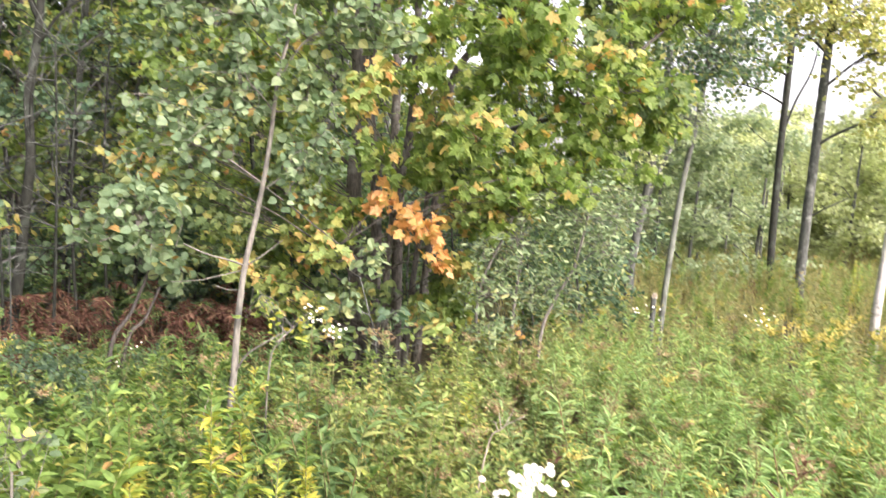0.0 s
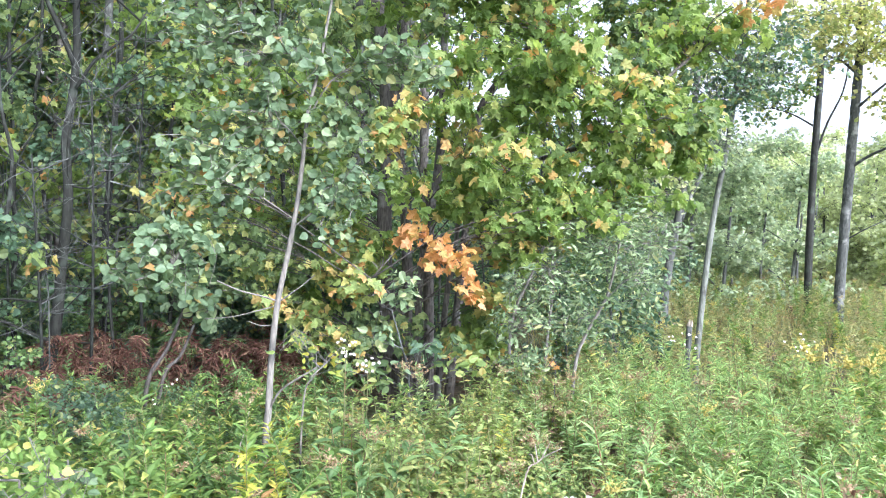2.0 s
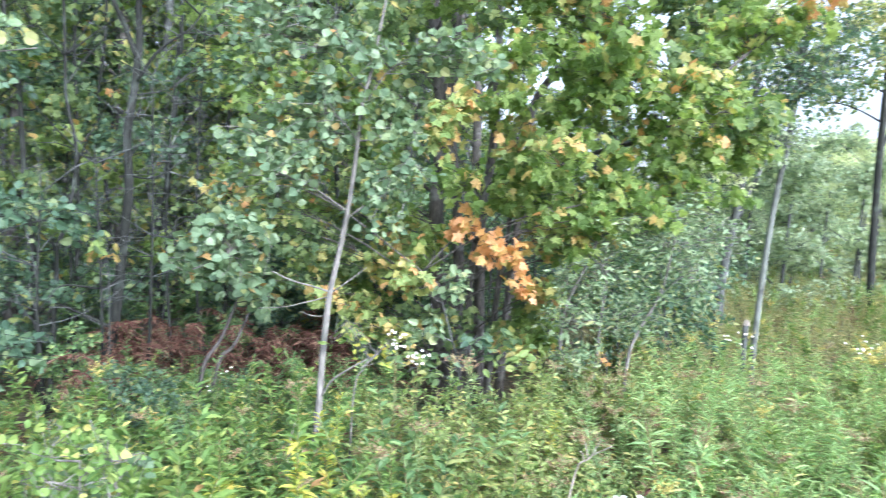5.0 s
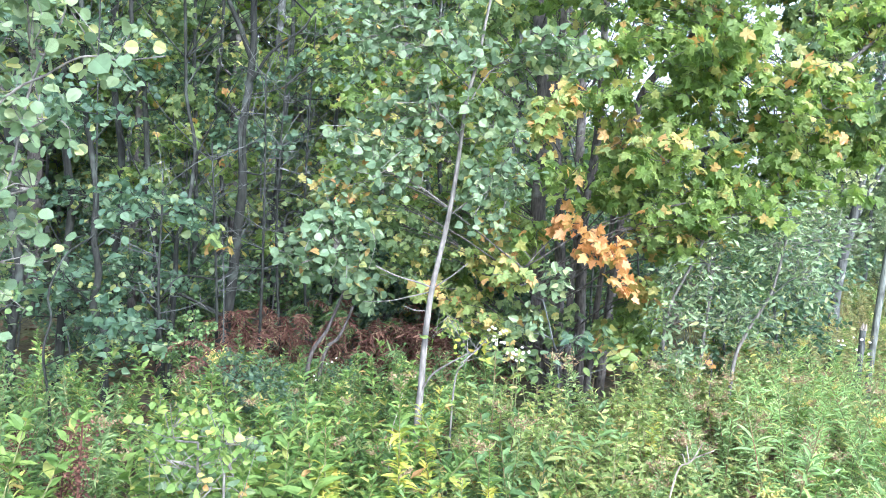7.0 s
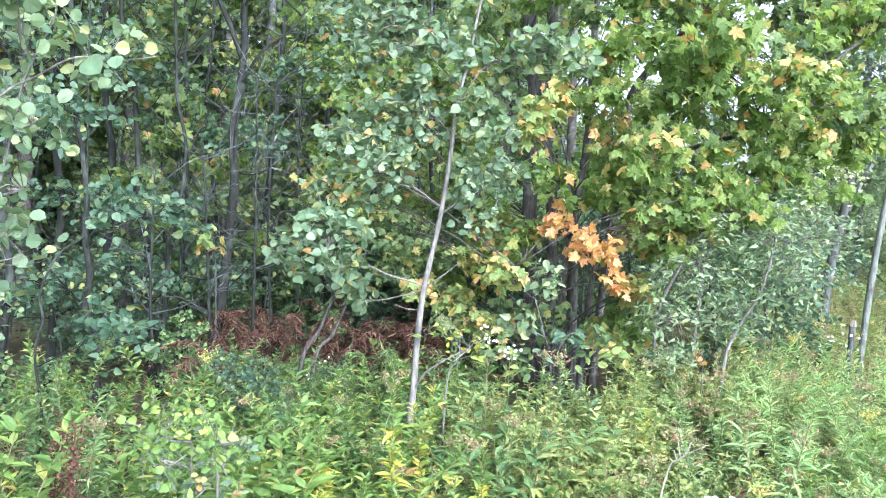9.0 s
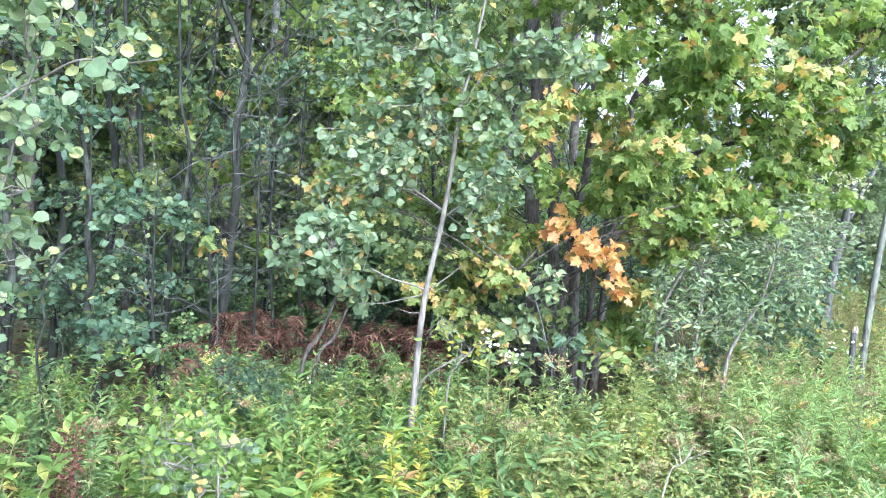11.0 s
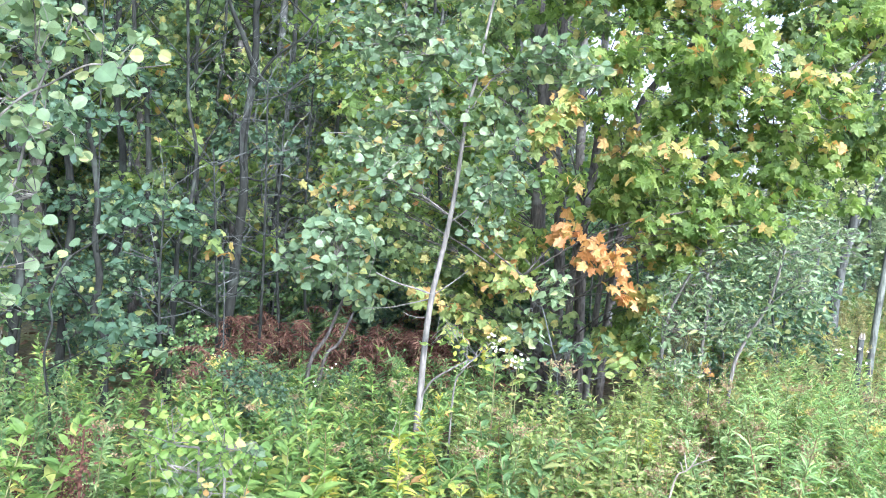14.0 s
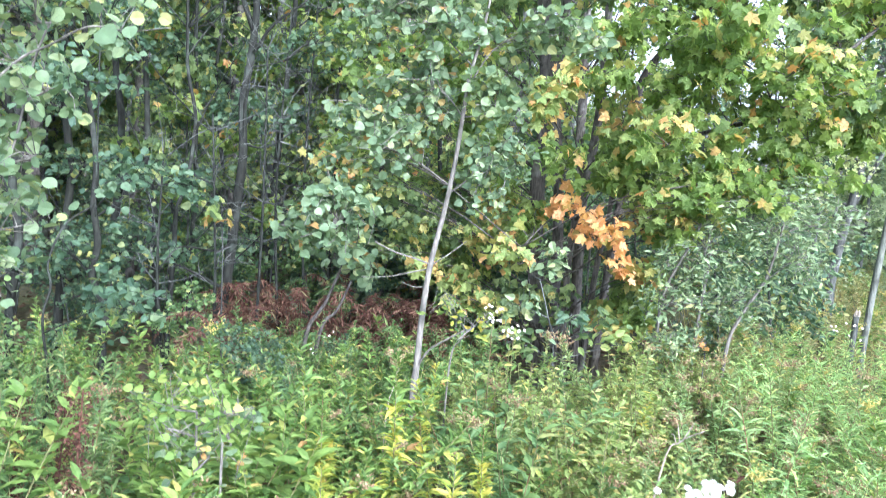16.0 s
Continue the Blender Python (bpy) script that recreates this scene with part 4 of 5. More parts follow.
tree("leaning_shrub", "dark leaning shrub stems among the rusty bracken", "shrub",
     [(-1.73, 4.53, 0.00), (-1.70, 4.55, 0.58), (-1.60, 4.58, 0.79), (-1.50, 4.61, 1.06)], 0.017, 0.008, BARK_DARK,
     [((-1.35, 4.45, 1.03), (0.14, 0.15, 0.08), 12, ASPEN), ((-1.55, 4.60, 1.17), (0.2, 0.2, 0.12), 16, ASPEN)], ROUND, 0.06, 0.95, 7, "", 0, 61, 6,
     [([(-1.69, 4.55, 0.00), (-1.62, 4.57, 0.61), (-1.53, 4.60, 0.75), (-1.46, 4.63, 0.93)], 0.014, 0.007)])


# ---- woods behind ----
def build_woods():
    rng = np.random.default_rng(71)
    protos = []
    for k, (mat, bark) in enumerate([(WOODS, BARK_GREY), (WOODS, BARK_DARK), (ALDER, BARK_GREY), (MAPLE, BARK_DARK)]):
        stem = [(0, 0, 0), (rng.normal(0, .1), rng.normal(0, .1), 2.5), (rng.normal(0, .25), rng.normal(0, .25), 5.5), (rng.normal(0, .4), rng.normal(0, .4), 9.5)]
        blobs = [((rng.normal(0, .8), rng.normal(0, .8), z), (0.9, 0.9, 0.55), 24, mat) for z in np.arange(1.3, 10.2, 0.62)]
        protos.append(tree("woodland_tree", "leafy young woodland tree in the dense stand", "tree", stem, rng.uniform(.06, .1), 0.03, bark, blobs, SPEAR, 0.13, 0.75, 10,
                           "woodland trees", 0, 72 + k, 6, limb_parts=False))
    low = []
    for k in range(2):
        stem = [(0, 0, 0), (0.05, 0.02, 0.5), (0.1, 0.1, 1.1)]
        blobs = [((rng.normal(0, .3), rng.normal(0, .3), z), (0.4, 0.4, 0.25), 18, [ALDER, HERB_EMERALD][k]) for z in (0.35, 0.6, 0.85, 1.1)]
        low.append(tree("understory_shrub", "leafy low shrub of the understory", "shrub", stem, 0.014, 0.006, BARK_GREY, blobs, OVATE, 0.048, 0.8, 13, "understory shrubs", 0, 82 + k, 5, limb_parts=False))
    # bushes past the clearing, with haze mixed into their leaf colours
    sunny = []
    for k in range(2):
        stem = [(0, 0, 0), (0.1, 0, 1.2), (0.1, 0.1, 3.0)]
        blobs = [((rng.normal(0, .6), rng.normal(0, .6), z), (0.7, 0.7, 0.4), 34, [HAZY_SUNLIT, HAZED][k]) for z in np.arange(0.5, 3.6, 0.5)]
        sunny.append(tree("clearing_tree", "bushy young tree beyond the clearing, green paled by painted haze", "tree", stem, 0.05, 0.02, BARK_GREY, blobs, SPEAR, 0.12, 0.75, 10, "clearing trees", 0, 92 + k, 6, limb_parts=False))

    def stand(protos, spots):
        for k, (x, y, s) in enumerate(spots):
            m = Matrix.Translation((x, y, 0)) @ Matrix.Rotation(rng.uniform(0, 6.28), 4, "Z") @ Matrix.Scale(s, 4)
            ob = protos[k] if k < len(protos) else copy_thing(protos[k % len(protos)], m)
            ob.matrix_basis = m

    def polar(az, r):
        return -r * math.sin(radians(az)), r * math.cos(radians(az))

    spots = []
    for _ in range(135):
        az, r = rng.uniform(2, 78), rng.uniform(9.5, 26)
        if 12 < az < 36 and r > 12.5 and rng.random() < 0.55:
            continue
        spots.append((*polar(az, r), rng.uniform(0.8, 1.25)))
    for _ in range(34):
        spots.append((*polar(rng.uniform(8, 40), rng.uniform(9, 15)), rng.uniform(0.35, 0.6)))
    for _ in range(26):
        spots.append((*polar(rng.uniform(-18, 2), rng.uniform(11, 26)), rng.uniform(0.3, 0.5)))
    for _ in range(40):
        az = rng.uniform(4, 78)
        spots.append((*polar(az, rng.uniform(26, 48)), rng.uniform(0.45, 0.65) if 10 < az < 38 else rng.uniform(0.8, 1.3)))
    for _ in range(26):
        spots.append((*polar(rng.uniform(-60, 4), rng.uniform(40, 70)), rng.uniform(0.45, 0.75)))
    stand(protos, spots)
    shrubs = [(*polar(rng.uniform(26, 66), rng.uniform(5.3, 8.5)), rng.uniform(0.6, 1.0)) for _ in range(28)]
    shrubs += [(*polar(rng.uniform(8, 28), rng.uniform(7.2, 9.5)), rng.uniform(0.6, 1.2)) for _ in range(24)]
    shrubs += [(*polar(rng.uniform(-12, 20), rng.uniform(6.8, 10)), rng.uniform(0.8, 1.3)) for _ in range(40)]
    shrubs += [(*polar(rng.uniform(10, 27), rng.uniform(4.4, 5.0)), rng.uniform(0.4, 0.55)) for _ in range(8)]
    stand(low, shrubs)
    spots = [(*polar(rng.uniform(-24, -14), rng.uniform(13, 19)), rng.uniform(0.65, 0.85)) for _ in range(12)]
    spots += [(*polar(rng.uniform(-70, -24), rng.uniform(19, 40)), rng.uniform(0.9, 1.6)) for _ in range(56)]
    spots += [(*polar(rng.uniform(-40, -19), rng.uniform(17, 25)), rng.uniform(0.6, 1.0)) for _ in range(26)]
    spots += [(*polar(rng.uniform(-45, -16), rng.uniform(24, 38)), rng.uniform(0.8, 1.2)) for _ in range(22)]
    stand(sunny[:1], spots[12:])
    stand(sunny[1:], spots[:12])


build_woods()


# ---- herbs of the verge ----
def herb_parts(rng, height, count, length, width, stems=1, spread=0.0, low=0.12, lift=0.35, shape=LANCE):
    st, pos, dr, up, sz, tips = Geo(), [], [], [], [], []
    for k in range(stems):
        lean = rng.normal(0, 0.14 + spread, 2)
        h = height * rng.uniform(0.74, 1.06)
        foot = rng.normal(0, 0.02 + 0.15 * abs(spread), 2)
        line = spline([(foot[0], foot[1], -0.05), (foot[0] + lean[0] * h * .4, foot[1] + lean[1] * h * .4, h * .5), (foot[0] + lean[0] * h * 1.1, foot[1] + lean[1] * h * 1.1, h)], 7)
        st.add(*tube(line, 0.004, 0.0015, 4))
        tips.append(line[-1])
        n = count // stems
        f = np.sort(low + (1 - low) * rng.uniform(0, 1, n) ** 0.75)
        j = np.clip((f * 6).astype(int), 0, 5)
        pos.append(line[j] + (f * 6 - j)[:, None] * (line[j + 1] - line[j]))
        a = np.arange(n) * 2.4 + rng.uniform(0, 6) + rng.normal(0, 0.4, n)
        dr.append(np.stack([np.cos(a), np.sin(a), lift - 0.2 + 0.8 * f ** 4 + rng.normal(0, 0.26 + abs(spread), n)], 1))
        up.append(np.array([0, 0, 1.0]) + unit(rng, n) * 0.55)
        sz.append(length * rng.uniform(0.55, 1.25, n) * np.where(f > 0.9, 0.62, 1.0))
    return st, leaves(shape, np.concatenate(pos), np.concatenate(dr), np.concatenate(up), np.concatenate(sz), width), tips


def bush_parts(rng, height, spread, stems, length, width):
    """A bushy shrub: spreading stems, short side twigs, leaves crowded on their outer halves."""
    st, pos, dr = Geo(), [], []
    for k in range(stems):
        a, out = rng.uniform(0, 6.28), spread * rng.uniform(0.2, 1)
        h = height * rng.uniform(0.72, 1.05) * (1.05 - 0.35 * (out / spread) ** 2)
        o = np.array([math.cos(a), math.sin(a), 0])
        line = spline([np.array([0, 0, -0.05]) + o * 0.03, o * out * 0.5 + [0, 0, h * 0.55], o * out + [0, 0, h]], 8)
        st.add(*tube(line, 0.004, 0.0012, 4))
        runs = [line[4:]]
        for q in range(5):
            b = line[rng.integers(3, 7)]
            e = b + unit(rng, 1)[0] * [0.11, 0.11, 0.03] + [0, 0, rng.uniform(0.04, 0.13)]
            tw = np.linspace(b, e, 4)
            st.add(*tube(tw, 0.002, 0.001, 3))
            runs.append(tw)
        for tw in runs:
            n = 11
            f = rng.uniform(0.15, 1.02, n) * (len(tw) - 1)
            j = np.clip(f.astype(int), 0, len(tw) - 2)
            pos.append(tw[j] + (f - j)[:, None] * (tw[j + 1] - tw[j]))
            b = rng.uniform(0, 6.28, n)
            dr.append(np.stack([np.cos(b), np.sin(b), rng.uniform(-0.1, 0.9, n)], 1))
    pos, dr = np.concatenate(pos), np.concatenate(dr)
    n = len(pos)
    return st, leaves(OVAL, pos, dr, np.array([0.1, -0.3, 1.0]) + unit(rng, n) * 0.5, length * rng.uniform(0.6, 1.15, n), width), []


def plume(rng, tips, size, shape=SPEAR):
    g = Geo()
    for t in tips:
        for k in range(6):
            a = rng.uniform(0, 6.28)
            e = t + np.array([math.cos(a) * size, math.sin(a) * size, rng.uniform(-0.2, 0.6) * size])
            n = 20
            u = rng.uniform(0, 1, (n, 1))
            pts = t + np.array([0, 0, -size * .5]) * (1 - u) + u * (e - t) + rng.normal(0, 0.006, (n, 3))
            g.add(*leaves(shape, pts, unit(rng, n) + [0, 0, 0.5], unit(rng, n), rng.uniform(0.007, 0.014, n) * max(1.0, size / 0.055), 0.6))
    return g


KINDS = {
    "goldenrod": dict(args=(0.86, 170, 0.066, 0.31, 1, 0.1), mat=HERB, label="dense leafy goldenrod, lower leaves yellowing, past flowering", head=(SALMON, 0.04)),
    "flowering_goldenrod": dict(args=(0.86, 150, 0.062, 0.28), mat=HERB_LIGHT, label="goldenrod with a small yellow plume", head=(GOLD, 0.05)),
    "pale_willowherb": dict(args=(0.92, 190, 0.078, 0.15, 2, 0.12, 0.12, 0.22), mat=MINT, label="tall pale green herb with narrow leaves", head=None),
    "faded_goldenrod": dict(args=(0.84, 190, 0.05, 0.26, 1, 0.1, 0.12, 0.3), mat=SAGE, label="grey-green goldenrod with faded pinkish-brown plumes", head=(SALMON, 0.055)),
    "broadleaf_aster": dict(args=(0.80, 62, 0.088, 0.38), mat=HERB_LIGHT, label="broad-leaved light green aster", head=None),
    "spirea_shrub": dict(args=(0.84, 0.26, 12, 0.042, 0.5), mat=SPIREA, label="yellow-green spirea bush with small oval leaves", head=None),
    "golden_goldenrod": dict(args=(0.9, 130, 0.06, 0.28), mat=HERB_LIGHT, label="goldenrod in full yellow flower", head=(GOLD, 0.11)),
    "yellow_herb": dict(args=(0.90, 130, 0.058, 0.3), mat=HERB_YELLOW, label="herb stem with leaves turned yellow", head=None),
    "dark_herb": dict(args=(0.80, 120, 0.070, 0.34, 2, 0.12), mat=HERB_EMERALD, label="deep green leafy herb stem", head=None),
    "yellowing_goldenrod": dict(args=(1.0, 250, 0.060, 0.3), mat=HERB, low=HERB_YELLOW, label="goldenrod column, green above and bright yellow below", head=(SALMON, 0.05)),
    "rusty_herb": dict(args=(0.66, 80, 0.056, 0.24), mat=RUST, label="withered rust-brown herb stem", head=(SALMON, 0.05)),
}


def herb_set(shape):
    made = {}
    for i, (kind, k) in enumerate(KINDS.items()):
        made[kind] = []
        for s in range(4):
            rng = np.random.default_rng(100 + 10 * i + s)
            st, lf, tips = bush_parts(rng, *k["args"]) if "shrub" in kind else herb_parts(rng, *k["args"], shape=shape)
            made[kind].append((st.arrays(), lf, plume(rng, tips, k["head"][1]).arrays() if k["head"] and (s % 2 == 0 or kind == "faded_goldenrod") else None, k))
    return made


HERBS, HERBS_FAR = herb_set(LANCE), herb_set(OVAL)


def herb_kind(rng, az, r):
    """Which herb grows where along the verge."""
    pick = rng.random()
    if az < -12:
        table = [("pale_willowherb", .52), ("faded_goldenrod", .13), ("flowering_goldenrod", .20), ("spirea_shrub", .15)]
    elif az < -6:
        table = [("spirea_shrub", .24), ("faded_goldenrod", .52), ("pale_willowherb", .16), ("rusty_herb", .08)]
    elif az < 9:
        table = [("spirea_shrub", .76), ("faded_goldenrod", .14), ("dark_herb", .08), ("yellow_herb", .02)]
    elif az < 23:
        table = [("goldenrod", .58), ("dark_herb", .27), ("yellow_herb", .06), ("rusty_herb", .09)]
    elif az < 32.5:
        table = [("broadleaf_aster", .66), ("goldenrod", .18), ("flowering_goldenrod", .05), ("rusty_herb", .11)]
    else:
        table = [("rusty_herb", .34), ("faded_goldenrod", .20), ("broadleaf_aster", .12), ("dark_herb", .34)]
    for kind, share in table:
        if pick < share:
            return kind
        pick -= share
    return table[0][0]


def edge(az):
    """How far the herbs reach before the trees begin."""
    return 6.2 if az < -9 else 5.2 if az < -3 else 4.4 if az < 9 else 3.8 if az < 25 else 4.1


def plant_verge():
    rng = np.random.default_rng(200)
    spots, tries = [], 0
    while len(spots) < 1900 and tries < 60000:
        tries += 1
        x, y = rng.uniform(-7.5, 7.5), rng.uniform(0.9, 6.3)
        r, az = math.hypot(x, y), math.degrees(math.atan2(-x, y))
        if r < 1.75 or y > edge(az) * math.cos(radians(min(abs(az), 35))) or y < 1.25 - 0.06 * abs(x):
            continue
        kind = herb_kind(rng, az, r)
        clump = noise.noise(Vector((x * 1.5, y * 1.5, 3.1))) + 0.5 * noise.noise(Vector((x * 3.4, y * 3.4, 7.7)))
        if clump < (0.02 if az > 9 else -0.34):
            continue
        if 21 < az < 25.5 and r > 2.5 and rng.random() < 0.6:
            continue
        gap = 0.15 if kind == "spirea_shrub" else 0.115
        if any((x - a) ** 2 + (y - b) ** 2 < gap * gap for a, b, *_ in spots):
            continue
        spots.append((x, y, az, r, kind, clump))
    spots.sort(key=lambda s: s[3])
    for _ in range(46):
        az, r = rng.uniform(21, 32), rng.uniform(2.0, 3.5)
        spots.append((-r * math.sin(radians(az)), r * math.cos(radians(az)), az, r, "broadleaf_aster", 0.15))
    spots.sort(key=lambda q: q[3])
    protos, rest, whole = {}, {}, 0
    for i, (x, y, az, r, kind, clump) in enumerate(spots):
        v = int(rng.integers(0, 4))
        turn, s = rng.uniform(0, 6.28), rng.uniform(0.84, 1.08) * (0.95 + 0.28 * min(0.5, clump)) * (0.84 if r > 4.4 or (az > 9 and r > 3.2) else 1.0)
        m = Matrix.Translation((x, y, 0)) @ Matrix.Rotation(turn, 4, "Z") @ Matrix.Scale(s, 4)
        st, lf, hd, k = HERBS[kind][v]
        whole += kind == "broadleaf_aster"
        if i < 450 and not (kind == "broadleaf_aster" and whole > 30):
            if (kind, v) in protos:
                copy_thing(protos[kind, v], m).matrix_basis = m
                continue
            root = thing(kind, (0, 0, 0), k["label"], "shrub" if "shrub" in kind else "wild plant", kind.replace("_", " ") + " plants on the verge")
            part("stem", st, STEM, root)
            if kind == "broadleaf_aster":
                for q in range(len(lf[0]) // len(LANCE[0])):
                    part("leaf", (lf[0][q * len(LANCE[0]):(q + 1) * len(LANCE[0])], LANCE[1]), k["mat"], root)
            else:
                part("foliage", lf, k["mat"], root)
            if hd:
                part("flower_head", hd, k["head"][0], root, "faded plume" if k["head"][0] is SALMON else "yellow plume")
            root.matrix_basis = m
            protos[kind, v] = root
        else:
            mm = np.array(m)
            if r > 3.2:
                st, lf, hd, k = HERBS_FAR[kind][v]
            for (vv, ff), mat in ((st, STEM), (lf, k["mat"])) + (((hd, k["head"][0]),) if hd else ()):
                rest.setdefault(mat.name, (mat, Geo()))[1].add(vv @ mm[:3, :3].T + mm[:3, 3], ff)
    for q in range(300):
        az, r = (rng.uniform(7, 28), rng.uniform(3.6, 5.6)) if q < 150 else (rng.uniform(25, 46), rng.uniform(3.4, 5.4))
        kind = ["dark_herb", "goldenrod", "broadleaf_aster" if q % 3 else "rusty_herb", "dark_herb"][int(rng.integers(0, 4))]
        st, lf, hd, k = HERBS_FAR[kind][int(rng.integers(0, 4))]
        mm = np.array(Matrix.Translation((-r * math.sin(radians(az)), r * math.cos(radians(az)), 0)) @ Matrix.Rotation(rng.uniform(0, 6.28), 4, "Z") @ Matrix.Scale(rng.uniform(0.58, 0.9) if q < 150 else rng.uniform(0.6, 0.85), 4))
        for (vv, ff), mat in ((st, STEM), (lf, k["mat"])):
            rest.setdefault(mat.name, (mat, Geo()))[1].add(vv @ mm[:3, :3].T + mm[:3, 3], ff)
    root = thing("verge_undergrowth", (0, 4.0, 0), "dense mixed green herbs along the wood's edge", "undergrowth")
    root["kind"] = "stuff"
    for mat, g in rest.values():
        v, f = g.arrays()
        part("herbs", (v - [0, 4.0, 0], f), mat, root, "", False, "stuff")


plant_verge()


def plant_clearing():
    """Yellow-olive meadow plants and grass past the verge."""
    rng = np.random.default_rng(300)
    root = thing("meadow", (3, 8, 0), "olive and yellow meadow herbs of the clearing", "meadow")
    root["kind"] = "stuff"
    bag = {}
    for _ in range(1750):
        az, r = rng.uniform(-60, -7), math.sqrt(rng.uniform(4.6 ** 2, 16 ** 2))
        kind = rng.choice(["flowering_goldenrod", "goldenrod", "yellow_herb", "pale_willowherb", "rusty_herb"], p=[.36, .34, .02, .16, .12])
        st, lf, hd, k = HERBS_FAR[kind][int(rng.integers(0, 4))]
        m = Matrix.Translation((-r * math.sin(radians(az)), r * math.cos(radians(az)), 0)) @ Matrix.Rotation(rng.uniform(0, 6.28), 4, "Z") @ Matrix.Scale(rng.uniform(0.65, 0.9), 4)
        mm = np.array(m)
        for (vv, ff), mat in ((lf, OLIVE if rng.random() < 0.66 and kind != "yellow_herb" else k["mat"]),) + (((hd, k["head"][0]),) if hd and rng.random() < 0.45 else ()):
            bag.setdefault(mat.name, (mat, Geo()))[1].add(vv @ mm[:3, :3].T + mm[:3, 3], ff)
    for mat, g in bag.values():
        v, f = g.arrays()
        part("herbs", (v - [3, 8, 0], f), mat, root, "", False, "stuff")
    n = 34000
    az, r = np.radians(rng.uniform(-65, -6, n)), np.sqrt(rng.uniform(4.5 ** 2, 34 ** 2, n))
    pts = np.stack([-r * np.sin(az), r * np.cos(az), np.full(n, -0.03)], 1)
    d = np.array([0, 0, 1.0]) + unit(rng, n) * 0.4
    ob = new("meadow_grass", mesh_of("meadow_grass", *leaves(BLADE, pts, d, unit(rng, n) + [0, -.3, .2], rng.uniform(0.3, 0.62, n), 0.02), MEADOW))
    tagged(ob, "dry olive-yellow grass blades of the clearing", "grass", "", "stuff")


plant_clearing()


# ---- rusty bracken under the trees ----
def frond(rng, g, foot, az, length, rise):
    d = np.array([math.cos(az), math.sin(az), 0])
    line = spline([foot, foot + d * length * .35 + np.array([0, 0, rise]), foot + d * length * .75 + np.array([0, 0, rise * 1.05]), foot + d * length + np.array([0, 0, rise * .75])], 14)
    g.add(*tube(line, 0.004, 0.001, 3))
    side = np.array([-d[1], d[0], 0])
    n = 52
    f = np.linspace(0.24, 0.99, n)
    j = np.clip((f * 13).astype(int), 0, 12)
    base = line[j] + (f * 13 - j)[:, None] * (line[j + 1] - line[j])
    for sgn in (1, -1):
        dirs = side * sgn + d * 0.35 + rng.normal(0, .35, (n, 3)) - np.array([0, 0, 0.3])
        g.add(*leaves(LANCE, base, dirs, np.tile([0, 0, 1.0], (n, 1)) + rng.normal(0, .5, (n, 3)), (0.115 * (1.02 - f) + 0.02) * rng.uniform(0.4, 1.15, n), 0.17))


def build_bracken():
    rng = np.random.default_rng(400)
    for k in range(28):
        az, r = rng.uniform(9, 27), rng.uniform(4.9, 6.8)
        brown = rng.random() < 0.8
        root = thing("bracken", (-r * math.sin(radians(az)), r * math.cos(radians(az)), 0),
                     "withered rust-brown bracken clump" if brown else "bracken clump still green", "fern", "bracken under the trees")
        for q in range(int(rng.integers(5, 8))):
            g = Geo()
            frond(rng, g, np.array([0, 0, -0.03]), rng.uniform(0, 6.28), rng.uniform(0.3, 0.6), rng.uniform(0.3, 0.66))
            part("frond", g, RUST if brown else HERB_EMERALD, root, "", False, "stuff")


build_bracken()


# ---- white asters ----
def asters(at, height, heads, size, seed, spread=0.08):
    rng = np.random.default_rng(seed)
    root = thing("white_aster", at, "white-flowered aster clump on green stems", "flower", "white asters")
    st, lf, tips = herb_parts(rng, height, 70, 0.07, 0.2, 4, spread)
    part("stem", st, STEM, root)
    part("foliage", lf, HERB_LIGHT, root)
    for k in range(heads):
        t = sorted(tips, key=lambda q: -q[2])[k % 2] + rng.normal(0, 1, 3) * ([0.035, 0.035, 0.022] if spread < 0 else [0.05, 0.05, 0.025])
        n = 13
        a = np.arange(n) * 6.283 / n
        tilt = unit(rng, 1)[0] * 0.5 + FRONT
        u = np.cross(tilt, [1, 0.2, 0.1])
        u /= np.linalg.norm(u)
        w = np.cross(tilt / np.linalg.norm(tilt), u)
        dirs = np.cos(a)[:, None] * u + np.sin(a)[:, None] * w
        head = part("flower", leaves(SPEAR, np.tile(t, (n, 1)), dirs, np.tile(tilt, (n, 1)), np.full(n, size), 0.42), PETAL, root)
        part("disc", leaves(ROUND, (t - u * size * .22 + FRONT * 0.003)[None], u[None], tilt[None], np.array([size * .45])), GOLD, head, "yellow disc")


asters((0.33, 2.02, 0.00), 0.89, 48, 0.012, 501, -0.14)
asters((-0.40, 3.53, 0.00), 1.02, 26, 0.0085, 502, -0.14)
asters((1.67, 4.29, 0.00), 0.95, 20, 0.008, 503)
asters((-1.45, 4.00, 0.00), 0.7, 5, 0.007, 504)


# ---- dead twigs and dock ----
def dead_branch(points, r, side, seed, label="bare forked dead twig sticking out of the herbs"):
    rng = np.random.default_rng(seed)
    p = np.array(points, float)
    base = np.array([p[0][0], p[0][1], 0.0])
    root = thing("dead_twig", tuple(base), label, "twig", "dead twigs")
    part("trunk", tube(spline(p, 16) - base, r, r * 0.4, 6, 0.1, rng), DEADWOOD, root, "", True)
    for s in side:
        part("fork", tube(spline(s, 8) - base, r * 0.6, r * 0.2, 5, 0.1, rng), DEADWOOD, root, "", True)


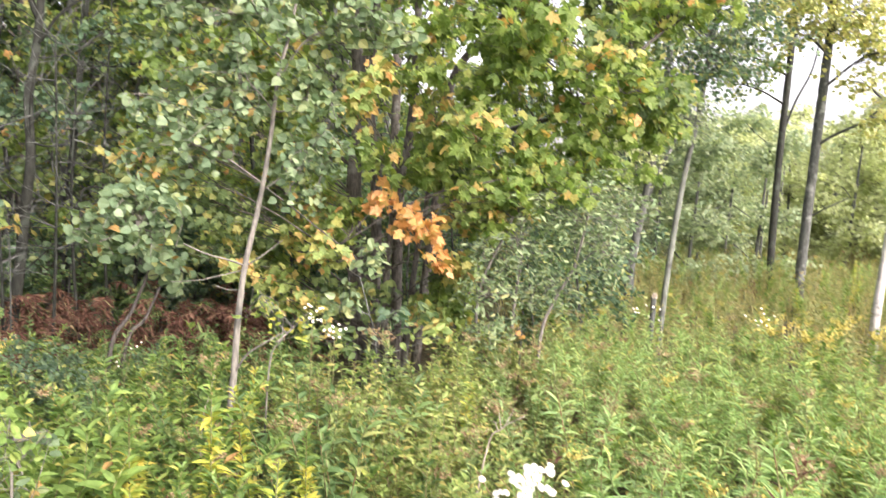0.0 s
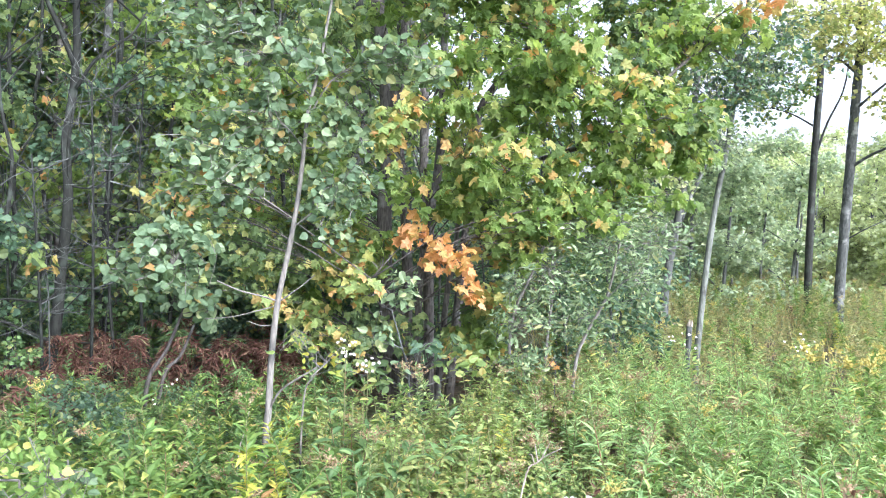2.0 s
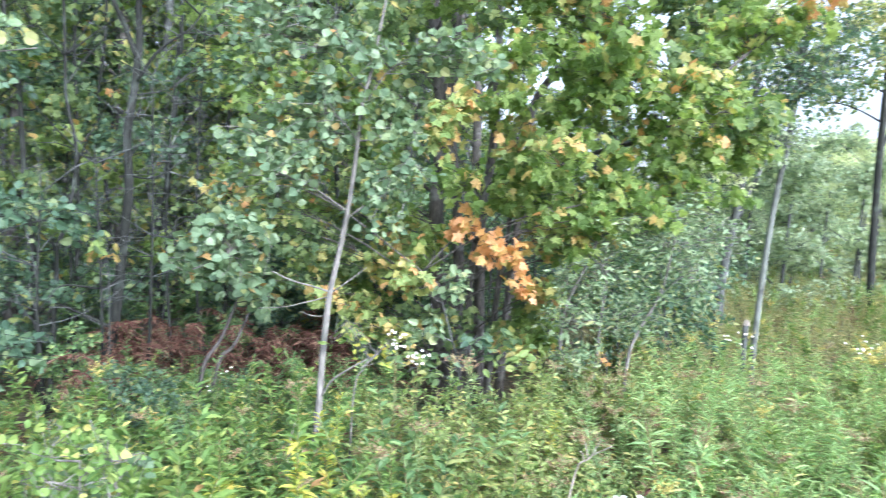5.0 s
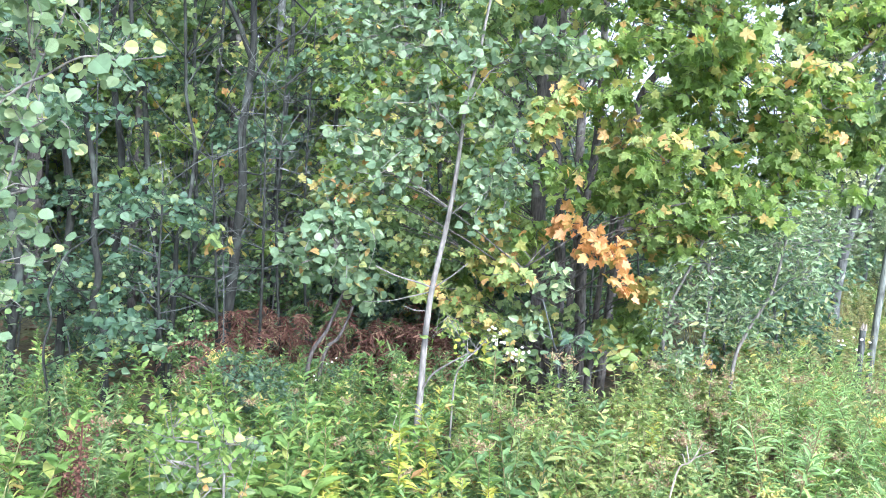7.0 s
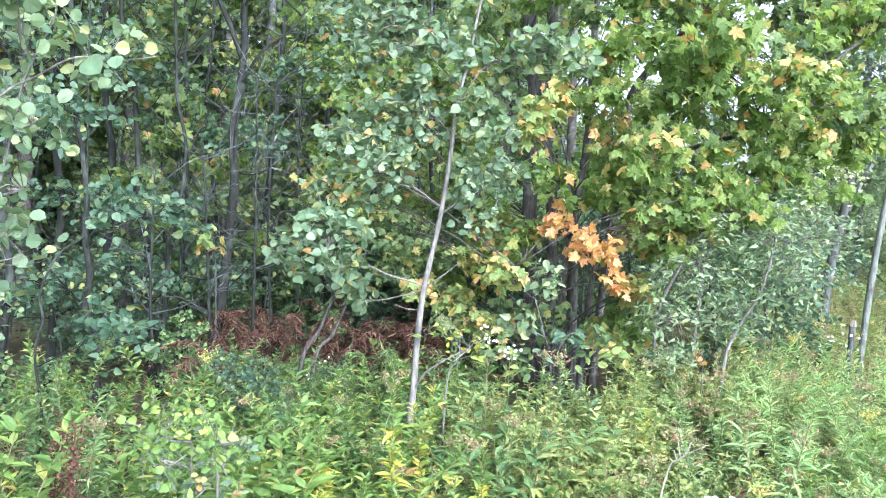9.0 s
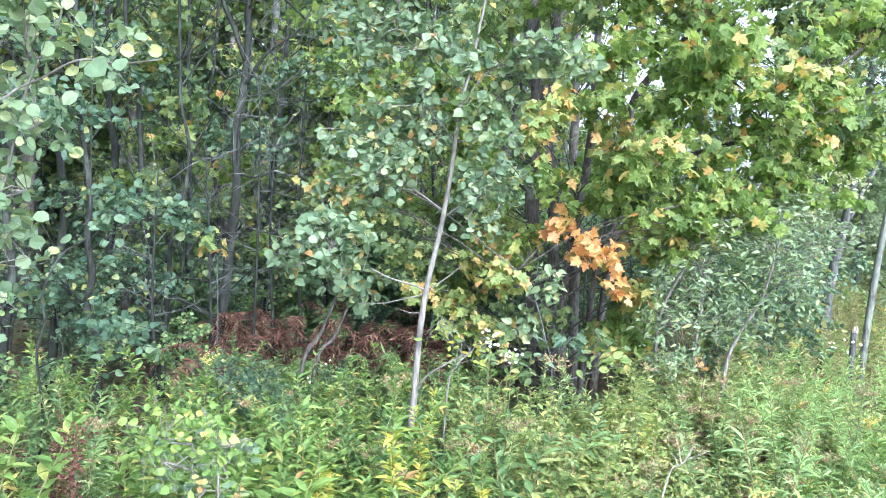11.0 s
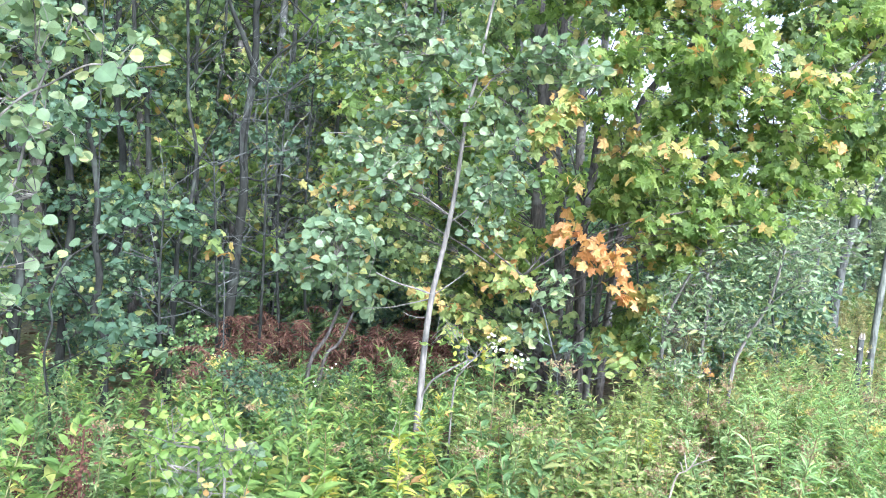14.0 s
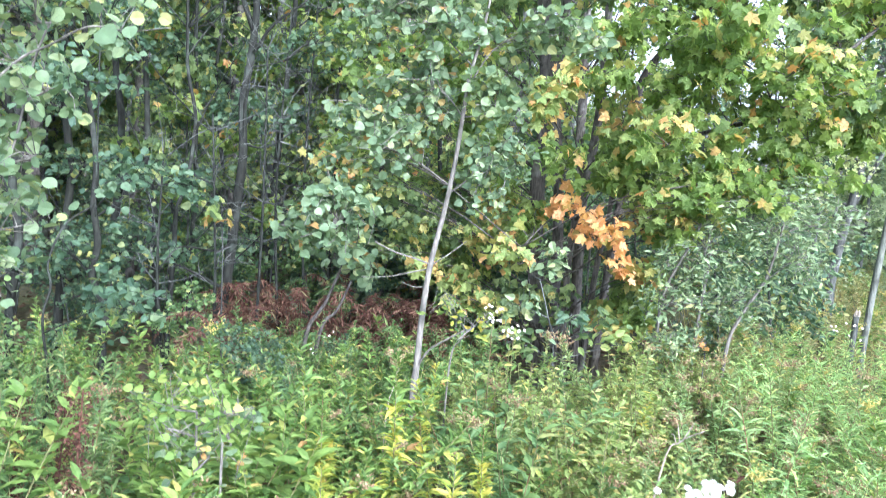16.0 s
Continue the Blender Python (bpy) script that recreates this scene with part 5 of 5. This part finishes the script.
dead_branch([(0.17, 2.69, 0.00), (0.26, 2.69, 0.70), (0.31, 2.68, 0.81), (0.38, 2.64, 0.87)], 0.0042,
            [[(0.31, 2.68, 0.81), (0.30, 2.68, 0.86), (0.30, 2.68, 0.87)], [(0.32, 2.68, 0.82), (0.34, 2.68, 0.86), (0.35, 2.68, 0.88)],
             [(0.30, 2.68, 0.80), (0.29, 2.69, 0.83), (0.28, 2.69, 0.83)]], 601)
dead_branch([(-0.80, 3.05, 0.00), (-0.79, 3.05, 0.62), (-0.77, 3.06, 0.76), (-0.75, 3.06, 0.85)], 0.003, [], 604, "thin bleached grass stalk")


DOCK = leaf_material("dock_seed", [(0, (0.05, 0.018, 0.012)), (0.6, (0.11, 0.042, 0.026)), (1, (0.18, 0.08, 0.045))], 0.8, 0.1)


def dock(at, height, seed):
    rng = np.random.default_rng(seed)
    root = thing("dock_plant", at, "dead dark red-brown dock seed spike", "wild plant", "dock plants")
    line = spline([(0, 0, -0.04), (0.01, 0, height * .5), (0.03, 0.01, height)], 10)
    part("stem", tube(line, 0.006, 0.003, 5), RUST, root)
    n = 1000
    f = rng.uniform(0.25, 1, n)
    pts = np.stack([0.03 * f, 0.01 * f, f * height], 1) + rng.normal(0, 1, (n, 3)) * np.array([0.019, 0.019, 0.01])
    part("seed_spike", leaves(SPEAR, pts, unit(rng, n), unit(rng, n), rng.uniform(0.007, 0.016, n), 0.7), DOCK, root, "", False, "stuff")


dock((-1.51, 2.07, 0.00), 0.92, 701)
dock((-1.89, 2.28, 0.00), 0.8, 702)
dock((-1.84, 2.45, 0.00), 0.75, 703)


# ---- yellowed herbs and the aspen sucker in the verge ----
def single(kind, v, at, s):
    st, lf, hd, k = HERBS[kind][v]
    root = thing(kind, at, k["label"], "wild plant", kind.replace("_", " ") + " plants on the verge")
    part("stem", st, STEM, root)
    if "low" in k:
        v, n = len(LANCE[0]), int(0.76 * len(lf[0]) / len(LANCE[0]))
        part("lower_leaves", (lf[0][:n * v], lf[1][:n * len(LANCE[1])]), k["low"], root, "leaves turned bright yellow")
        lf = lf[0][n * v:], lf[1][n * len(LANCE[1]):] - n * v
    part("foliage", lf, k["mat"], root)
    if hd:
        part("flower_head", hd, k["head"][0], root, "faded plume")
    root.scale = (s, s, s)


for k, (at, size) in enumerate([((-0.72, 2.29, 0.00), 1.02), ((-0.80, 2.34, 0.00), 0.96), ((-0.54, 2.34, 0.00), 0.98), ((-0.56, 2.40, 0.00), 0.94), ((-0.66, 2.42, 0.00), 0.93), ((-0.91, 2.75, 0.00), 0.9), ((-0.30, 2.45, 0.00), 0.9)]):
    single("yellowing_goldenrod", (1, 3, 0, 2, 1, 2, 3)[k], at, size)
single("yellow_herb", 2, (-0.57, 3.00, 0.00), 1.0)
single("yellow_herb", 1, (0.82, 2.04, 0.00), 0.92)
for k, (x, y, size) in enumerate([(-0.28, 2.72, 1.08), (-0.36, 2.62, 1.0), (-0.20, 2.60, 1.02), (-0.30, 2.95, 1.12), (-0.42, 3.15, 1.15), (-0.22, 3.10, 1.1), (-0.12, 2.80, 1.0), (-0.45, 2.85, 1.05)]):
    single("dark_herb", k % 4, (x, y, 0), size)

tree("aspen_sucker", "low aspen sucker with round pale leaves among herbs", "shrub",
     [(-1.14, 2.12, 0.00), (-1.13, 2.12, 0.75), (-1.13, 2.12, 0.89)], 0.006, 0.003, BARK_PALE,
     [((-1.15, 2.06, 0.83), (0.12, 0.1, 0.10), 9, HERB_LIGHT), ((-1.05, 2.11, 0.88), (0.10, 0.1, 0.10), 8, HERB_LIGHT), ((-1.14, 2.12, 0.72), (0.16, 0.1, 0.08), 8, ASPEN), ((-1.20, 2.14, 0.95), (0.09, 0.1, 0.06), 8, HERB_LIGHT)],
     OVATE, 0.029, 0.8, 8, "", 120, 811, 5, twig_r=0.002)
tree("aspen_sucker", "low aspen sucker with round pale leaves among herbs", "shrub",
     [(-1.06, 2.15, 0.00), (-1.06, 2.15, 0.76), (-1.06, 2.15, 0.88)], 0.006, 0.003, BARK_PALE,
     [((-1.05, 2.15, 0.85), (0.08, 0.08, 0.06), 4, ASPEN), ((-1.03, 2.22, 0.86), (0.05, 0.06, 0.03), 2, ASPEN)],
     ROUND, 0.038, 1.0, 3, "", 80, 812, 5, twig_r=0.002)
tree("yellow_sprig_shrub", "thin shrub with a sprig of yellow leaves", "shrub",
     [(-0.66, 3.64, 0.00), (-0.65, 3.64, 0.72), (-0.60, 3.62, 0.87), (-0.53, 3.61, 0.95)], 0.006, 0.002, BARK_PALE,
     [((-0.54, 3.61, 0.94), (0.10, 0.08, 0.03), 7, HERB_YELLOW), ((-0.70, 3.68, 0.98), (0.12, 0.1, 0.07), 9, MAPLE)],
     LANCE, 0.042, 0.42, 6, "", 60, 813, 5, twig_r=0.002)
tree("maple_seedling", "tiny maple seedling with bright yellow leaves", "shrub",
     [(-2.46, 4.98, 0.00), (-2.47, 4.97, 1.03), (-2.50, 4.96, 1.22)], 0.006, 0.003, BARK_GREY,
     [((-2.46, 4.87, 1.23), (0.07, 0.07, 0.05), 4, MAPLE_YELLOW)], LOBED, 0.075, 0.85, 4, "", 20, 814, 5, twig_r=0.002)

tree("dogwood_shrub", "leafy green dogwood at the foot of the maple", "shrub",
     [(-0.23, 4.64, 0.00), (-0.22, 4.64, 0.63), (-0.27, 4.64, 0.85), (-0.33, 4.64, 1.05)], 0.008, 0.004, BARK_GREY,
     [((-0.42, 4.53, 0.91), (0.13, 0.15, 0.09), 6, WILLOW), ((-0.18, 4.55, 0.78), (0.16, 0.15, 0.08), 5, ALDER), ((0.05, 4.75, 0.80), (0.16, 0.15, 0.08), 6, WOODS),
      ((-0.47, 4.32, 0.74), (0.16, 0.15, 0.09), 8, WOODS), ((-0.25, 4.64, 1.12), (0.10, 0.12, 0.08), 8, WILLOW), ((0.17, 4.65, 0.73), (0.14, 0.15, 0.08), 7, SPIREA)],
     OVATE, 0.062, 0.6, 8, "", 200, 815, 6, twig_r=0.0025)

tree("maple_seedling", "tiny maple seedling with red-orange leaves", "shrub",
     [(0.63, 4.81, 0.00), (0.64, 4.81, 0.67), (0.64, 4.81, 0.75)], 0.004, 0.002, BARK_GREY,
     [((0.63, 4.76, 0.79), (0.035, 0.04, 0.02), 1, MAPLE_ORANGE)], LOBED, 0.045, 0.85, 3, "", 20, 816, 5, twig_r=0.0015)
for k, (at, size) in enumerate([((2.45, 5.04, 0.00), 1.05), ((2.40, 4.73, 0.00), 1.0), ((2.59, 4.85, 0.00), 1.05), ((2.74, 5.22, 0.00), 1.0), ((2.65, 5.61, 0.00), 1.0), ((2.77, 4.87, 0.00), 1.0)]):
    single("golden_goldenrod", 2 * (k % 2), at, size)
for k, (at, size) in enumerate([((0.63, 2.21, 0.00), 1.05), ((0.70, 2.14, 0.00), 1.1), ((0.83, 2.25, 0.00), 1.1), ((0.53, 2.13, 0.00), 1.0), ((0.90, 2.12, 0.00), 1.0)]):
    single("rusty_herb", k % 4, at, size * 1.28)


# ---- grey dead brush in the thicket ----
def dead_brush(foot, top, spread, count, seed):
    rng = np.random.default_rng(seed)
    a, b = np.array(foot, float), np.array(top, float)
    root = thing("dead_brush", foot, "tangle of bare grey dead twigs in the thicket", "brushwood", "dead brush")
    line = spline([a, (a + b) / 2 + rng.normal(0, 0.06, 3), b], 18)
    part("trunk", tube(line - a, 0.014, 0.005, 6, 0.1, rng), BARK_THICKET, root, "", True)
    g = Geo()
    for _ in range(count):
        q = line[rng.integers(7, 18)]
        d = unit(rng, 1)[0] * [1, 1, 0.5] + [0, 0, 0.45]
        e = q + d * spread * rng.uniform(0.4, 1)
        tw = spline([q, (q + e) / 2 + rng.normal(0, 0.04, 3), e], 6)
        g.add(*tube(tw - a, rng.uniform(0.003, 0.006), 0.0012, 3))
        for _ in range(3):
            m = tw[rng.integers(2, 5)]
            g.add(*tube(np.linspace(m, m + unit(rng, 1)[0] * 0.2 + [0, 0, 0.08], 3) - a, 0.0022, 0.0008, 3))
    part("twig_work", g, BARK_GREY, root, "", False, "stuff")


dead_brush((-2.40, 5.88, 0.00), (-2.43, 5.87, 2.76), 0.65, 34, 901)
dead_brush((-2.42, 5.44, 0.00), (-2.42, 5.44, 2.40), 0.6, 26, 902)
dead_brush((-2.58, 5.14, 0.00), (-2.65, 5.11, 1.90), 0.55, 22, 903)
dead_brush((-2.29, 6.14, 0.00), (-2.32, 6.13, 2.99), 0.6, 24, 904)
dead_brush((-2.76, 4.82, 0.00), (-2.82, 4.79, 1.58), 0.5, 18, 905)
